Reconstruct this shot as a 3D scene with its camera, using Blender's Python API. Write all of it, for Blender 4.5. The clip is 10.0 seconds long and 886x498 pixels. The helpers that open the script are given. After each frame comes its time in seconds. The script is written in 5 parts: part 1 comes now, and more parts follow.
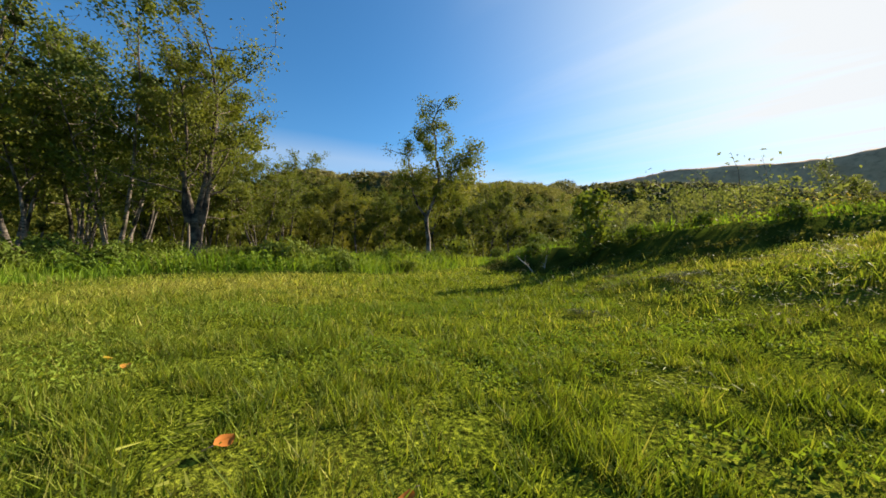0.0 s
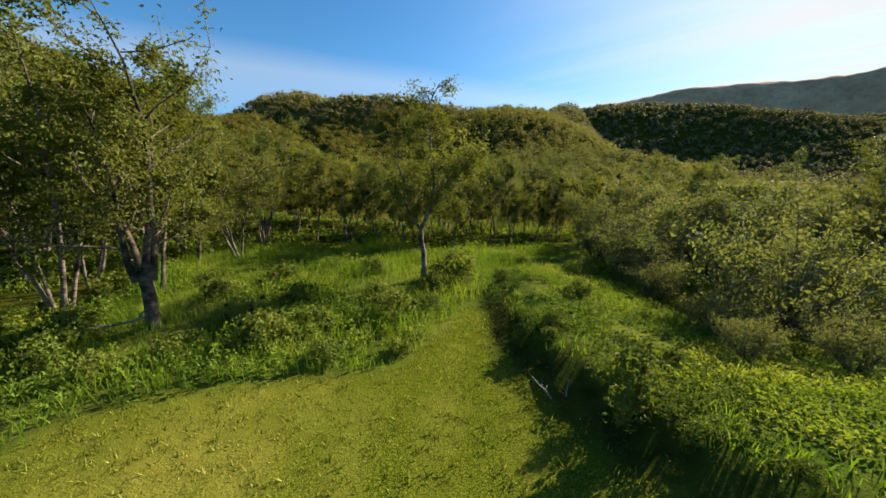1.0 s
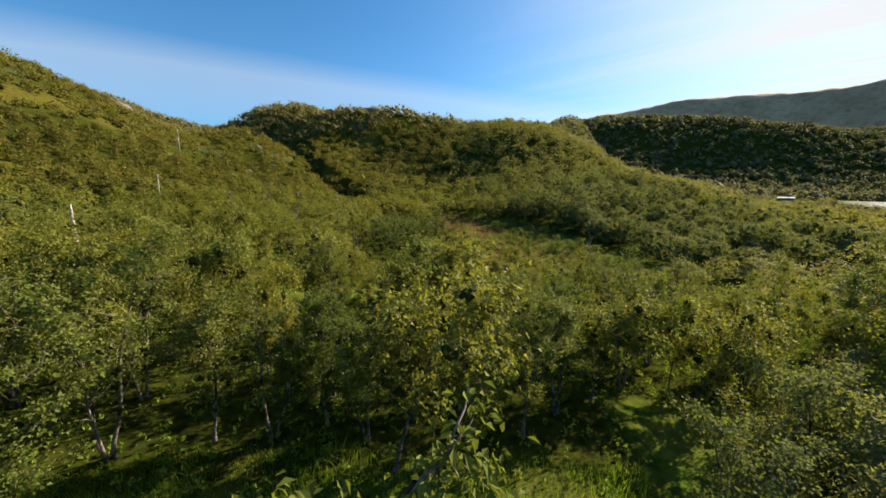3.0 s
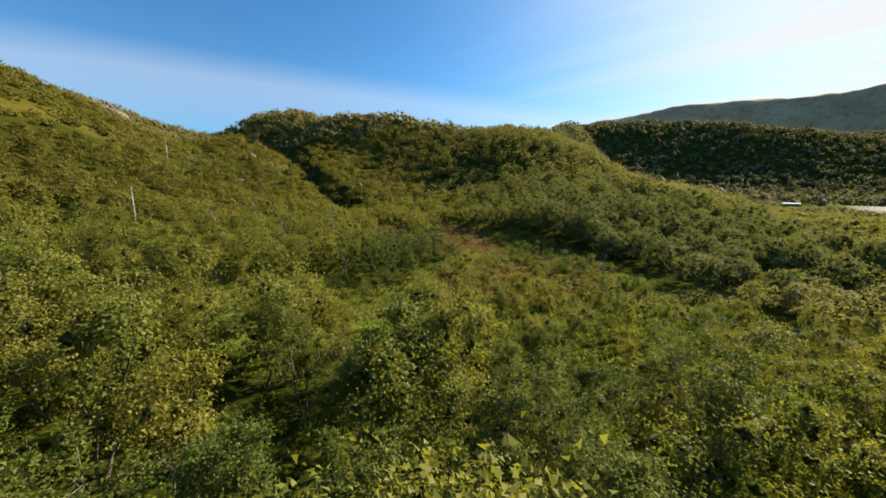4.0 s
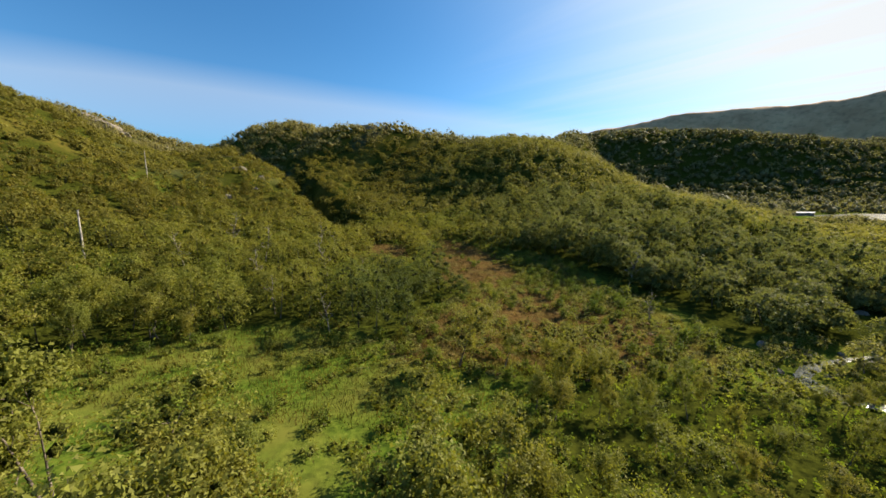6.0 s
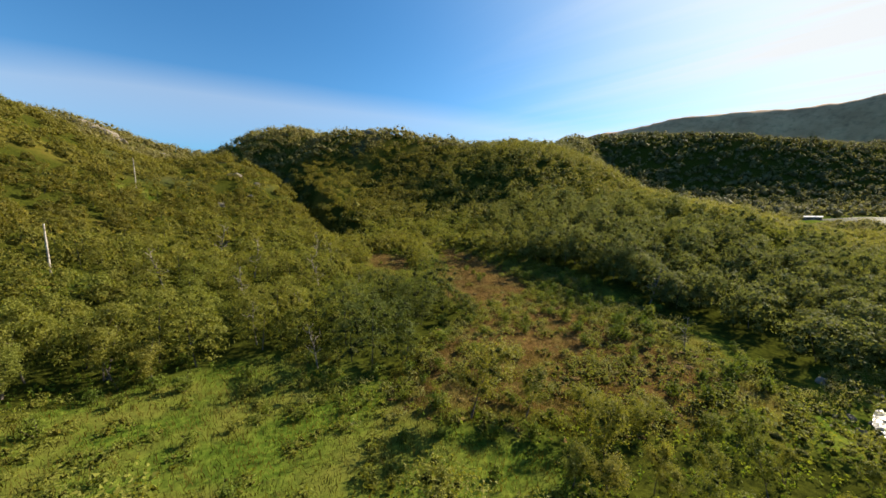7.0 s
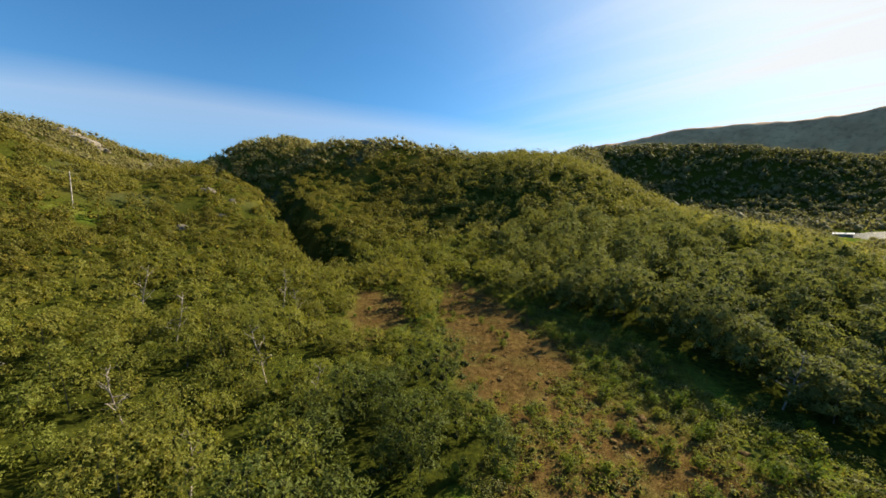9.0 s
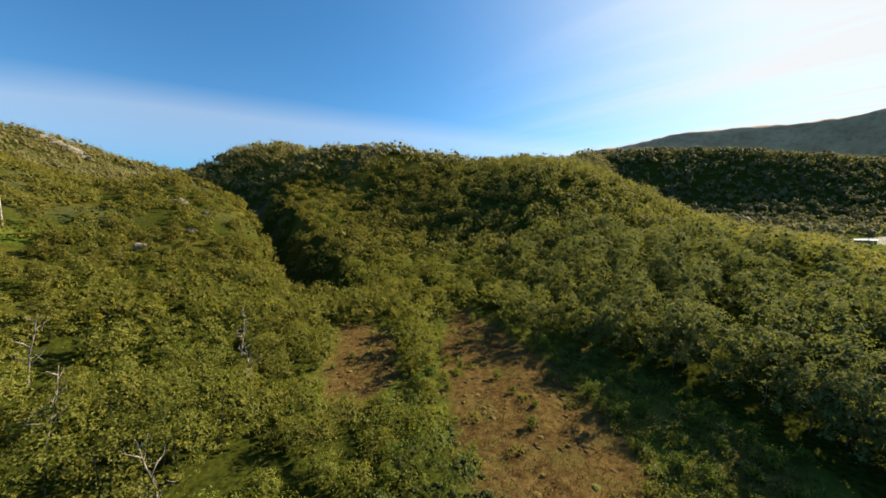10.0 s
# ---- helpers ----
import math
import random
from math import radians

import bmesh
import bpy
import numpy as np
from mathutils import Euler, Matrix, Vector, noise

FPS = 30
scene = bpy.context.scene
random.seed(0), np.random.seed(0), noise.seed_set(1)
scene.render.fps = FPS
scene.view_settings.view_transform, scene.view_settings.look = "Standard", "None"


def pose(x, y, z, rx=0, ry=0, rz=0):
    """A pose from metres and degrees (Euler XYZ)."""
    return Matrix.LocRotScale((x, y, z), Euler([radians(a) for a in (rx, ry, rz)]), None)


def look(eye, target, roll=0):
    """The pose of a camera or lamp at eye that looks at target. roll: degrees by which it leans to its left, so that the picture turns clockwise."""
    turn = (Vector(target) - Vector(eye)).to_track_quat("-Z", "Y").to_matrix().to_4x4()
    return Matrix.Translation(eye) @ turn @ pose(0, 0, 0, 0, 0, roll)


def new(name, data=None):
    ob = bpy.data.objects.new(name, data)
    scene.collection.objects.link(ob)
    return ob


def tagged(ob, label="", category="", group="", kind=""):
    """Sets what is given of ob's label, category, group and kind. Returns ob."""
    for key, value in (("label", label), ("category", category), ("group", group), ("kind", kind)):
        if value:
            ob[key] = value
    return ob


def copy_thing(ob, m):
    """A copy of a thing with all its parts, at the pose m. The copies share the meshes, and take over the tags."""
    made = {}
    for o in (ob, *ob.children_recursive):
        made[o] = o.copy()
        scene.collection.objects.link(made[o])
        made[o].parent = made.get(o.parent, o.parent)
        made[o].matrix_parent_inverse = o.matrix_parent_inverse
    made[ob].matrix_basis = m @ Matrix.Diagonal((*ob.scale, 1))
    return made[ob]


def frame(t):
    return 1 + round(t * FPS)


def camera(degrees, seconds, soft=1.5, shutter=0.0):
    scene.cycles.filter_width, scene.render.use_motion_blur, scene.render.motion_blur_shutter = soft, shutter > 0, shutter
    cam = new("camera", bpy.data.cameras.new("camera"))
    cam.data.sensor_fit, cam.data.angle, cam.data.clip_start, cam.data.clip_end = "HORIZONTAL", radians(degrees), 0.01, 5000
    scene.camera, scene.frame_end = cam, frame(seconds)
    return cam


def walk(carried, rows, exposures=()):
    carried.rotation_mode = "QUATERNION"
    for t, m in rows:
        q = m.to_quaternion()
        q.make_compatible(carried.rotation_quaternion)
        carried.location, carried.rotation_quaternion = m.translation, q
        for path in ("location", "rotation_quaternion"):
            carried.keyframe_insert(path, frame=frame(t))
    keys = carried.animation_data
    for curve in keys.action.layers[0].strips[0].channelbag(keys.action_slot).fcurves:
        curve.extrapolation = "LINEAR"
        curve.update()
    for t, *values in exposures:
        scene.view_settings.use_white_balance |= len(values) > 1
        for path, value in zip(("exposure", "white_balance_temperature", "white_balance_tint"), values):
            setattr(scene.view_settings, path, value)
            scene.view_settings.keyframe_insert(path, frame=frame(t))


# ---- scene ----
# the camera: a small drone that lifts off a lawn and flies up a wooded valley
cam = camera(105.0, 10.0, soft=1.6)
PATH = [
    (0, (1.939, 2.521, 0.530), (1.818, 4.516, 0.550), 0.5),
    (0.5, (1.919, 2.863, 1.983), (1.811, 4.845, 1.740), 0.2),
    (1, (1.751, 4.429, 3.915), (1.660, 6.387, 3.516), 0.1),
    (1.5, (1.616, 6.652, 5.426), (1.529, 8.610, 5.028), 0.1),
    (2, (1.491, 9.330, 6.987), (1.404, 11.291, 6.604), 0.3),
    (2.5, (1.247, 12.395, 8.213), (1.160, 14.359, 7.845), 0.5),
    (4, (1.348, 21.339, 10.370), (1.258, 23.311, 10.048), 0.2),
    (4.5, (1.020, 24.087, 11.006), (0.929, 26.061, 10.697), 0.3),
    (5, (0.770, 26.891, 11.493), (0.678, 28.867, 11.198), 0.4),
    (5.5, (0.494, 29.601, 11.920), (0.400, 31.579, 11.639), 0.1),
    (7, (-0.566, 37.080, 13.288), (-0.666, 39.062, 13.045), -0.5),
    (7.5, (-1.129, 41.073, 14.121), (-1.231, 43.057, 13.893), -0.3),
    (8, (-1.699, 45.664, 15.127), (-1.802, 47.649, 14.912), -0.1),
    (8.5, (-2.188, 51.067, 16.132), (-2.292, 53.055, 15.931), -0.1),
    (9, (-2.686, 57.221, 17.204), (-2.791, 59.210, 17.018), -0.3),
    (9.5, (-3.302, 64.344, 18.267), (-3.407, 66.334, 18.096), -0.5),
    (10, (-3.820, 71.451, 19.583), (-3.925, 73.442, 19.427), -0.7),
]
EXPOSURE = 1.36
SKY, SKY_TINT, CLOUD = 0.0606, (0.38, 0.84, 1.14, 1), (5.8, 6.0, 6.2, 1)
walk(cam, [(t, look(eye, target, roll)) for t, eye, target, roll in PATH], [(0.0, EXPOSURE), (10.0, EXPOSURE)])

# ---- light: a low sun ahead and to the right, under a clear sky with thin cirrus ----
SUN_AZ, SUN_EL = radians(54), radians(28)
sun_way = Vector((math.sin(SUN_AZ) * math.cos(SUN_EL), math.cos(SUN_AZ) * math.cos(SUN_EL), math.sin(SUN_EL)))
sun = new("sun", bpy.data.lights.new("sun", "SUN"))
sun.data.energy, sun.data.angle, sun.data.color = 5.0, radians(0.53), (1.0, 0.865, 0.66)
sun.matrix_world = look(sun_way * 100, (0, 0, 0))

world = bpy.data.worlds.new("sky")
scene.world = world
world.use_nodes = True
wn, wl = world.node_tree.nodes, world.node_tree.links
wn.clear()
sky = wn.new("ShaderNodeTexSky")
sky.sky_type, sky.sun_disc = "NISHITA", False
sky.sun_elevation, sky.sun_rotation = SUN_EL, SUN_AZ
sky.air_density, sky.dust_density, sky.ozone_density = 1.0, 0.6, 1.6
where = wn.new("ShaderNodeTexCoord")
parts_xyz = wn.new("ShaderNodeSeparateXYZ")
wl.new(where.outputs["Generated"], parts_xyz.inputs[0])


def wmath(op, a, b=None, c=None, clamp=False):
    n = wn.new("ShaderNodeMath")
    n.operation, n.use_clamp = op, clamp
    for i, v in enumerate((a, b, c)):
        if v is None:
            continue
        if isinstance(v, (int, float)):
            n.inputs[i].default_value = v
        else:
            wl.new(v, n.inputs[i])
    return n.outputs[0]


# cirrus: a thin sheet at one height, drawn out along one way
high = wmath("MAXIMUM", parts_xyz.outputs[2], 0.03)
flat = wn.new("ShaderNodeCombineXYZ")
wl.new(wmath("DIVIDE", parts_xyz.outputs[0], high), flat.inputs[0])
wl.new(wmath("DIVIDE", parts_xyz.outputs[1], high), flat.inputs[1])
turn = wn.new("ShaderNodeMapping")
turn.inputs["Rotation"].default_value = (0, 0, radians(-38))
turn.inputs["Scale"].default_value = (0.55, 0.16, 1)
wl.new(flat.outputs[0], turn.inputs[0])
wisps = wn.new("ShaderNodeTexNoise")
wisps.inputs["Scale"].default_value, wisps.inputs["Detail"].default_value = 1.5, 6
wisps.inputs["Roughness"].default_value, wisps.inputs["Distortion"].default_value = 0.55, 0.9
across = wn.new("ShaderNodeMapping")
across.inputs["Rotation"].default_value = (0, 0, radians(-50))
wl.new(flat.outputs[0], across.inputs[0])
drawn = wn.new("ShaderNodeMapping")
drawn.inputs["Scale"].default_value = (1.1, 0.16, 1)
wl.new(across.outputs[0], drawn.inputs[0])
wl.new(drawn.outputs[0], wisps.inputs["Vector"])
cover = wmath("MULTIPLY", wmath("SUBTRACT", wisps.outputs["Fac"], 0.50), 2.2, clamp=True)
# a long sheet of cirrus with a soft straight edge
along = wn.new("ShaderNodeVectorMath")
along.operation = "DOT_PRODUCT"
wl.new(flat.outputs[0], along.inputs[0])
along.inputs[1].default_value = (-0.49, 0.87, 0)
fleece = wn.new("ShaderNodeTexNoise")
fleece.inputs["Scale"].default_value, fleece.inputs["Detail"].default_value = 0.8, 4
wl.new(turn.outputs[0], fleece.inputs["Vector"])
past = wmath("SUBTRACT", wmath("ADD", along.outputs["Value"], wmath("MULTIPLY", fleece.outputs["Fac"], 0.5)), 3.25)
sheet = wmath("MULTIPLY", wmath("MULTIPLY", past, 1.4, clamp=True), wmath("SUBTRACT", 1.0, wmath("MULTIPLY", wmath("SUBTRACT", past, 0.7), 0.30, clamp=True), clamp=True))
to_right = wmath("MULTIPLY", wmath("ADD", parts_xyz.outputs[0], 0.05), 1.5, clamp=True)
cover = wmath("MULTIPLY", cover, to_right)
low_veil = wmath("POWER", wmath("SUBTRACT", 1.0, wmath("MULTIPLY", high, 1.9), clamp=True), 3.0)
away = wn.new("ShaderNodeVectorMath")
away.operation = "DOT_PRODUCT"
wl.new(where.outputs["Generated"], away.inputs[0])
away.inputs[1].default_value = sun_way
near_sun = wmath("POWER", wmath("MAXIMUM", away.outputs["Value"], 0.0), 7.5)
veil = wmath("ADD", wmath("MULTIPLY", cover, 0.55), wmath("ADD", wmath("MULTIPLY", sheet, 0.27), wmath("ADD", wmath("MULTIPLY", low_veil, 0.24), wmath("MULTIPLY", near_sun, 1.05))), clamp=True)
mixed = wn.new("ShaderNodeMix")
mixed.data_type = "RGBA"
wl.new(veil, mixed.inputs[0])
tint = wn.new("ShaderNodeMix")
tint.data_type, tint.blend_type = "RGBA", "MULTIPLY"
tint.inputs[0].default_value = 1.0
wl.new(sky.outputs[0], tint.inputs[6])
tint.inputs[7].default_value = SKY_TINT
wl.new(tint.outputs[2], mixed.inputs[6])
mixed.inputs[7].default_value = CLOUD
back = wn.new("ShaderNodeBackground")
back.inputs["Strength"].default_value = SKY
wl.new(mixed.outputs[2], back.inputs["Color"])
wout = wn.new("ShaderNodeOutputWorld")
wl.new(back.outputs[0], wout.inputs[0])


# ---- materials ----
class Mat:
    """A small helper round one node material."""

    def __init__(self, name):
        self.m = bpy.data.materials.new(name)
        self.m.use_nodes = True
        self.n, self.l = self.m.node_tree.nodes, self.m.node_tree.links
        self.n.clear()
        self.out = self.n.new("ShaderNodeOutputMaterial")

    def node(self, kind, **props):
        n = self.n.new("ShaderNode" + kind)
        for k, v in props.items():
            n.inputs[k].default_value = v
        return n

    def noise(self, scale, detail=3.0, rough=0.55, space="Object", stretch=(1, 1, 1)):
        c = self.n.new("ShaderNodeTexCoord")
        p = self.n.new("ShaderNodeMapping")
        p.inputs["Scale"].default_value = stretch
        self.l.new(c.outputs[space], p.inputs[0])
        t = self.node("TexNoise", Scale=scale, Detail=detail, Roughness=rough)
        self.l.new(p.outputs[0], t.inputs["Vector"])
        return t.outputs["Fac"]

    def ramp(self, fac, *stops):
        r = self.n.new("ShaderNodeValToRGB")
        e = r.color_ramp.elements
        while len(e) < len(stops):
            e.new(0.5)
        for el, (at, col) in zip(e, stops):
            el.position, el.color = at, (*col, 1)
        self.l.new(fac, r.inputs[0])
        return r.outputs[0]

    def mix(self, fac, a, b, blend="MIX"):
        x = self.n.new("ShaderNodeMix")
        x.data_type, x.blend_type = "RGBA", blend
        for sock, v in ((x.inputs[0], fac), (x.inputs[6], a), (x.inputs[7], b)):
            if isinstance(v, (int, float)):
                sock.default_value = v
            elif isinstance(v, tuple):
                sock.default_value = (*v, 1)
            else:
                self.l.new(v, sock)
        return x.outputs[2]

    def math(self, op, a, b=0.0, clamp=False):
        x = self.n.new("ShaderNodeMath")
        x.operation, x.use_clamp = op, clamp
        for sock, v in ((x.inputs[0], a), (x.inputs[1], b)):
            if isinstance(v, (int, float)):
                sock.default_value = v
            else:
                self.l.new(v, sock)
        return x.outputs[0]

    def attribute(self, name):
        a = self.n.new("ShaderNodeAttribute")
        a.attribute_name = name
        return a.outputs["Fac"]

    def island(self):
        return self.n.new("ShaderNodeNewGeometry").outputs["Random Per Island"]

    def each(self):
        return self.n.new("ShaderNodeObjectInfo").outputs["Random"]

    def bump(self, height, strength=0.4, distance=0.05):
        b = self.node("Bump", Strength=strength, Distance=distance)
        self.l.new(height, b.inputs["Height"])
        return b.outputs[0]

    def surface(self, color, rough=0.8, metal=0.0, normal=None, spec=0.3, sheer=0.0):
        """A principled surface; sheer is the share of light that passes through a thin leaf."""
        p = self.n.new("ShaderNodeBsdfPrincipled")
        p.inputs["Metallic"].default_value = metal
        p.inputs["Specular IOR Level"].default_value = spec
        for sock, v in ((p.inputs["Base Color"], color), (p.inputs["Roughness"], rough), (p.inputs["Normal"], normal)):
            if v is None:
                continue
            if isinstance(v, (int, float)):
                sock.default_value = v
            elif isinstance(v, tuple):
                sock.default_value = (*v, 1)
            else:
                self.l.new(v, sock)
        last = p.outputs[0]
        if sheer:
            tr = self.n.new("ShaderNodeBsdfTranslucent")
            glow = self.mix(1.0, color, (1.25, 1.2, 0.55), "MULTIPLY")
            self.l.new(glow, tr.inputs[0])
            mx = self.node("MixShader", Fac=sheer)
            self.l.new(last, mx.inputs[1])
            self.l.new(tr.outputs[0], mx.inputs[2])
            last = mx.outputs[0]
        self.l.new(last, self.out.inputs[0])
        return self.m


def leaf_material(name, dark, mid, light, sheer=0.34, rough=0.65, per_tree=True, spec=0.10, speckle=0.24, fresh=None):
    """Leaves whose colour runs from tree to tree, and a little from leaf to leaf."""
    dark, mid, light, fresh = (c and tuple(0.84 * k for k in c) for c in (dark, mid, light, fresh))
    m = Mat(name)
    tone = m.each() if per_tree else m.attribute("tone")
    col = m.ramp(tone, (0.0, dark), (0.30, fresh), (0.62, mid), (1.0, light)) if fresh else m.ramp(tone, (0.0, dark), (0.5, mid), (1.0, light))
    leaf = m.island()
    col = m.mix(1.0, col, m.ramp(leaf, (0.0, (1 - speckle,) * 3), (1.0, (1 + speckle, 1 + speckle, 1 + 1.3 * speckle))), "MULTIPLY")
    return m.surface(col, rough, spec=spec, sheer=sheer)


LEAF_BIRCH = leaf_material("birch_leaf", (0.150, 0.176, 0.030), (0.196, 0.208, 0.036), (0.245, 0.232, 0.042), sheer=0.44, spec=0.14, rough=0.6)
# the old birch's own green; on the edge birches its darkness paints in shade
LEAF_OLD_SHADED = leaf_material("old_and_shaded_birch_leaf", (0.112, 0.146, 0.026), (0.142, 0.170, 0.030), (0.176, 0.188, 0.034), sheer=0.44, spec=0.14, rough=0.6)
LEAF_WILLOW = leaf_material("willow_leaf", (0.138, 0.166, 0.054), (0.166, 0.190, 0.064), (0.196, 0.212, 0.080), sheer=0.46, rough=0.65, spec=0.08, speckle=0.25)
LEAF_WOODS = leaf_material("woods_leaf", (0.232, 0.226, 0.094), (0.200, 0.202, 0.036), (0.146, 0.136, 0.025), per_tree=False, sheer=0.50, fresh=(0.188, 0.214, 0.036), spec=0.14, rough=0.65)
LEAF_GROWN = leaf_material("grown_woods_leaf", (0.165, 0.184, 0.064), (0.200, 0.210, 0.056), (0.232, 0.226, 0.050), per_tree=False, sheer=0.42, spec=0.06, rough=0.7)
LEAF_GROVE = leaf_material("grove_leaf", (0.095, 0.120, 0.030), (0.120, 0.142, 0.032), (0.150, 0.162, 0.034), per_tree=False, sheer=0.38, spec=0.06, rough=0.7)
# greyed leaf colour that stands in for haze before the far woods
LEAF_FAR_HAZE = leaf_material("far_haze_leaf", (0.200, 0.198, 0.105), (0.230, 0.222, 0.100), (0.260, 0.236, 0.096), per_tree=False, sheer=0.52, spec=0.10, rough=0.7)
LEAF_SHRUB = leaf_material("shrub_leaf", (0.115, 0.165, 0.024), (0.146, 0.192, 0.028), (0.172, 0.204, 0.030))
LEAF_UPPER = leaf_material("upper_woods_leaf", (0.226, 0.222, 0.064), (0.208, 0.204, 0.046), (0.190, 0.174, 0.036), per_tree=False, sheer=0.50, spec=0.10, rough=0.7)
# dark leaf, used for the bank side's shade and the mower's tracks
LEAF_DARK = leaf_material("dark_leaf", (0.057, 0.074, 0.019), (0.086, 0.098, 0.023), (0.124, 0.125, 0.031), per_tree=False, sheer=0.3)
LEAF_WEED = leaf_material("weed_leaf", (0.114, 0.185, 0.022), (0.187, 0.262, 0.029), (0.268, 0.312, 0.048), per_tree=False, sheer=0.42)
BLADE_MOWN = leaf_material("mown_blade", (0.108, 0.155, 0.012), (0.190, 0.232, 0.020), (0.335, 0.318, 0.066), per_tree=False, sheer=0.42, speckle=0.65, rough=0.6, spec=0.13)
BLADE_TALL = leaf_material("tall_blade", (0.102, 0.187, 0.014), (0.165, 0.268, 0.020), (0.240, 0.305, 0.037), per_tree=False, sheer=0.45)
BLADE_MARSH = leaf_material("marsh_blade", (0.052, 0.053, 0.007), (0.084, 0.074, 0.010), (0.124, 0.088, 0.016), per_tree=False, sheer=0.40)
BLADE_BOG = leaf_material("bog_blade", (0.085, 0.058, 0.019), (0.126, 0.088, 0.028), (0.160, 0.130, 0.042), per_tree=False, sheer=0.3)


def inner_shade_material(name, dark, mid, light, per_tree):
    """The close inner foliage between a crown's outer leaves, darkened to paint in shade."""
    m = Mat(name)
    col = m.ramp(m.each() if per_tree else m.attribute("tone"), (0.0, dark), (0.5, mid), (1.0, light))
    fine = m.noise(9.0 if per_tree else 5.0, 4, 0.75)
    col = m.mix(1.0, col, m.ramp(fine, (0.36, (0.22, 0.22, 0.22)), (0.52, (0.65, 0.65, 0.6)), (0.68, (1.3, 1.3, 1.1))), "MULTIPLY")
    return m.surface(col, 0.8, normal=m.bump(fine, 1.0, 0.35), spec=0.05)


INNER_TREE = inner_shade_material("inner_tree_shade_leaf", (0.080, 0.098, 0.018), (0.108, 0.118, 0.021), (0.140, 0.132, 0.024), True)
INNER_WOODS = inner_shade_material("inner_woods_shade_leaf", (0.135, 0.140, 0.030), (0.170, 0.168, 0.028), (0.220, 0.180, 0.028), False)
INNER_WILLOW = inner_shade_material("inner_willow_shade_leaf", (0.072, 0.084, 0.026), (0.094, 0.103, 0.034), (0.120, 0.125, 0.043), True)


def bark_material(name, pale, dark, scale):
    m = Mat(name)
    rings = m.noise(scale, 4, 0.6, stretch=(1, 1, 2.6))
    coarse = m.noise(scale * 0.25, 2)
    col = m.ramp(rings, (0.36, dark), (0.52, pale), (0.75, tuple(1.15 * c for c in pale)))
    col = m.mix(m.ramp(coarse, (0.45, (0, 0, 0)), (0.62, (1, 1, 1))), col, tuple(0.5 * c for c in dark))
    return m.surface(col, 0.85, normal=m.bump(rings, 0.5, 0.02))


BARK = bark_material("birch_bark", (0.19, 0.155, 0.125), (0.038, 0.030, 0.023), 9)
BARK_DARK = bark_material("old_bark", (0.110, 0.085, 0.062), (0.030, 0.024, 0.018), 12)
TWIG = bark_material("twig_bark", (0.20, 0.155, 0.115), (0.055, 0.042, 0.032), 14)
DEAD = bark_material("dead_wood", (0.30, 0.26, 0.21), (0.14, 0.12, 0.10), 10)


def ground_material():
    m = Mat("ground")
    fine, mid, broad = m.noise(26, 4, 0.65), m.noise(2.1, 4), m.noise(0.22, 3)
    grass = m.ramp(mid, (0.30, (0.024, 0.045, 0.007)), (0.50, (0.066, 0.104, 0.012)), (0.72, (0.125, 0.158, 0.022)))
    grass = m.mix(m.ramp(broad, (0.42, (0, 0, 0)), (0.68, (1, 1, 1))), grass, (0.125, 0.130, 0.024))
    mown = m.ramp(m.noise(60, 5, 0.7), (0.39, (0.008, 0.011, 0.002)), (0.52, (0.085, 0.110, 0.009)), (0.67, (0.255, 0.280, 0.026)))
    straw = m.ramp(m.noise(45, 5, 0.7), (0.30, (0.090, 0.088, 0.012)), (0.70, (0.270, 0.255, 0.040)))
    mown = m.mix(m.attribute("dry"), mown, straw)
    bog = m.ramp(m.noise(1.3, 5, 0.62), (0.30, (0.044, 0.027, 0.010)), (0.50, (0.098, 0.062, 0.021)), (0.70, (0.155, 0.105, 0.036)))
    bog = m.mix(m.ramp(m.noise(0.32, 3), (0.50, (0, 0, 0)), (0.72, (0.7, 0.7, 0.7))), bog, (0.110, 0.096, 0.026))
    bog = m.mix(1.0, bog, m.ramp(m.noise(7.0, 4, 0.75), (0.36, (0.45, 0.42, 0.40)), (0.52, (1.0, 1.0, 1.0)), (0.68, (1.45, 1.4, 1.3))), "MULTIPLY")
    col = m.mix(m.attribute("mown"), grass, mown)
    col = m.mix(m.attribute("bog"), col, bog)
    # floor tone of the woods; along the bank it paints in the shade
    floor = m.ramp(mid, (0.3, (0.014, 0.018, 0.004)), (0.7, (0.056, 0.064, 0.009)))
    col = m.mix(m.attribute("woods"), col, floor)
    gold = m.ramp(m.noise(0.9, 4, 0.6), (0.35, (0.060, 0.060, 0.011)), (0.55, (0.098, 0.088, 0.016)), (0.70, (0.092, 0.058, 0.018)))
    col = m.mix(m.attribute("gold"), col, gold)
    rock = m.ramp(m.noise(0.6, 5, 0.6), (0.35, (0.16, 0.14, 0.12)), (0.7, (0.42, 0.37, 0.31)))
    col = m.mix(m.attribute("rock"), col, rock)
    return m.surface(col, 0.95, normal=m.bump(m.math("ADD", fine, m.math("MULTIPLY", mid, 2.0)), 0.5, 0.06), spec=0.0)


GROUND = ground_material()


def tussock_material():
    m = Mat("tussock")
    col = m.ramp(m.attribute("tone"), (0.0, (0.075, 0.047, 0.016)), (0.4, (0.120, 0.078, 0.026)), (0.7, (0.150, 0.112, 0.034)), (1.0, (0.092, 0.098, 0.022)))
    fine = m.noise(14, 4, 0.7, stretch=(1, 1, 0.4))
    return m.surface(m.mix(1.0, col, m.ramp(fine, (0.3, (0.6, 0.6, 0.6)), (0.7, (1.35, 1.3, 1.2))), "MULTIPLY"), 0.95, normal=m.bump(fine, 0.9, 0.1), spec=0.1)


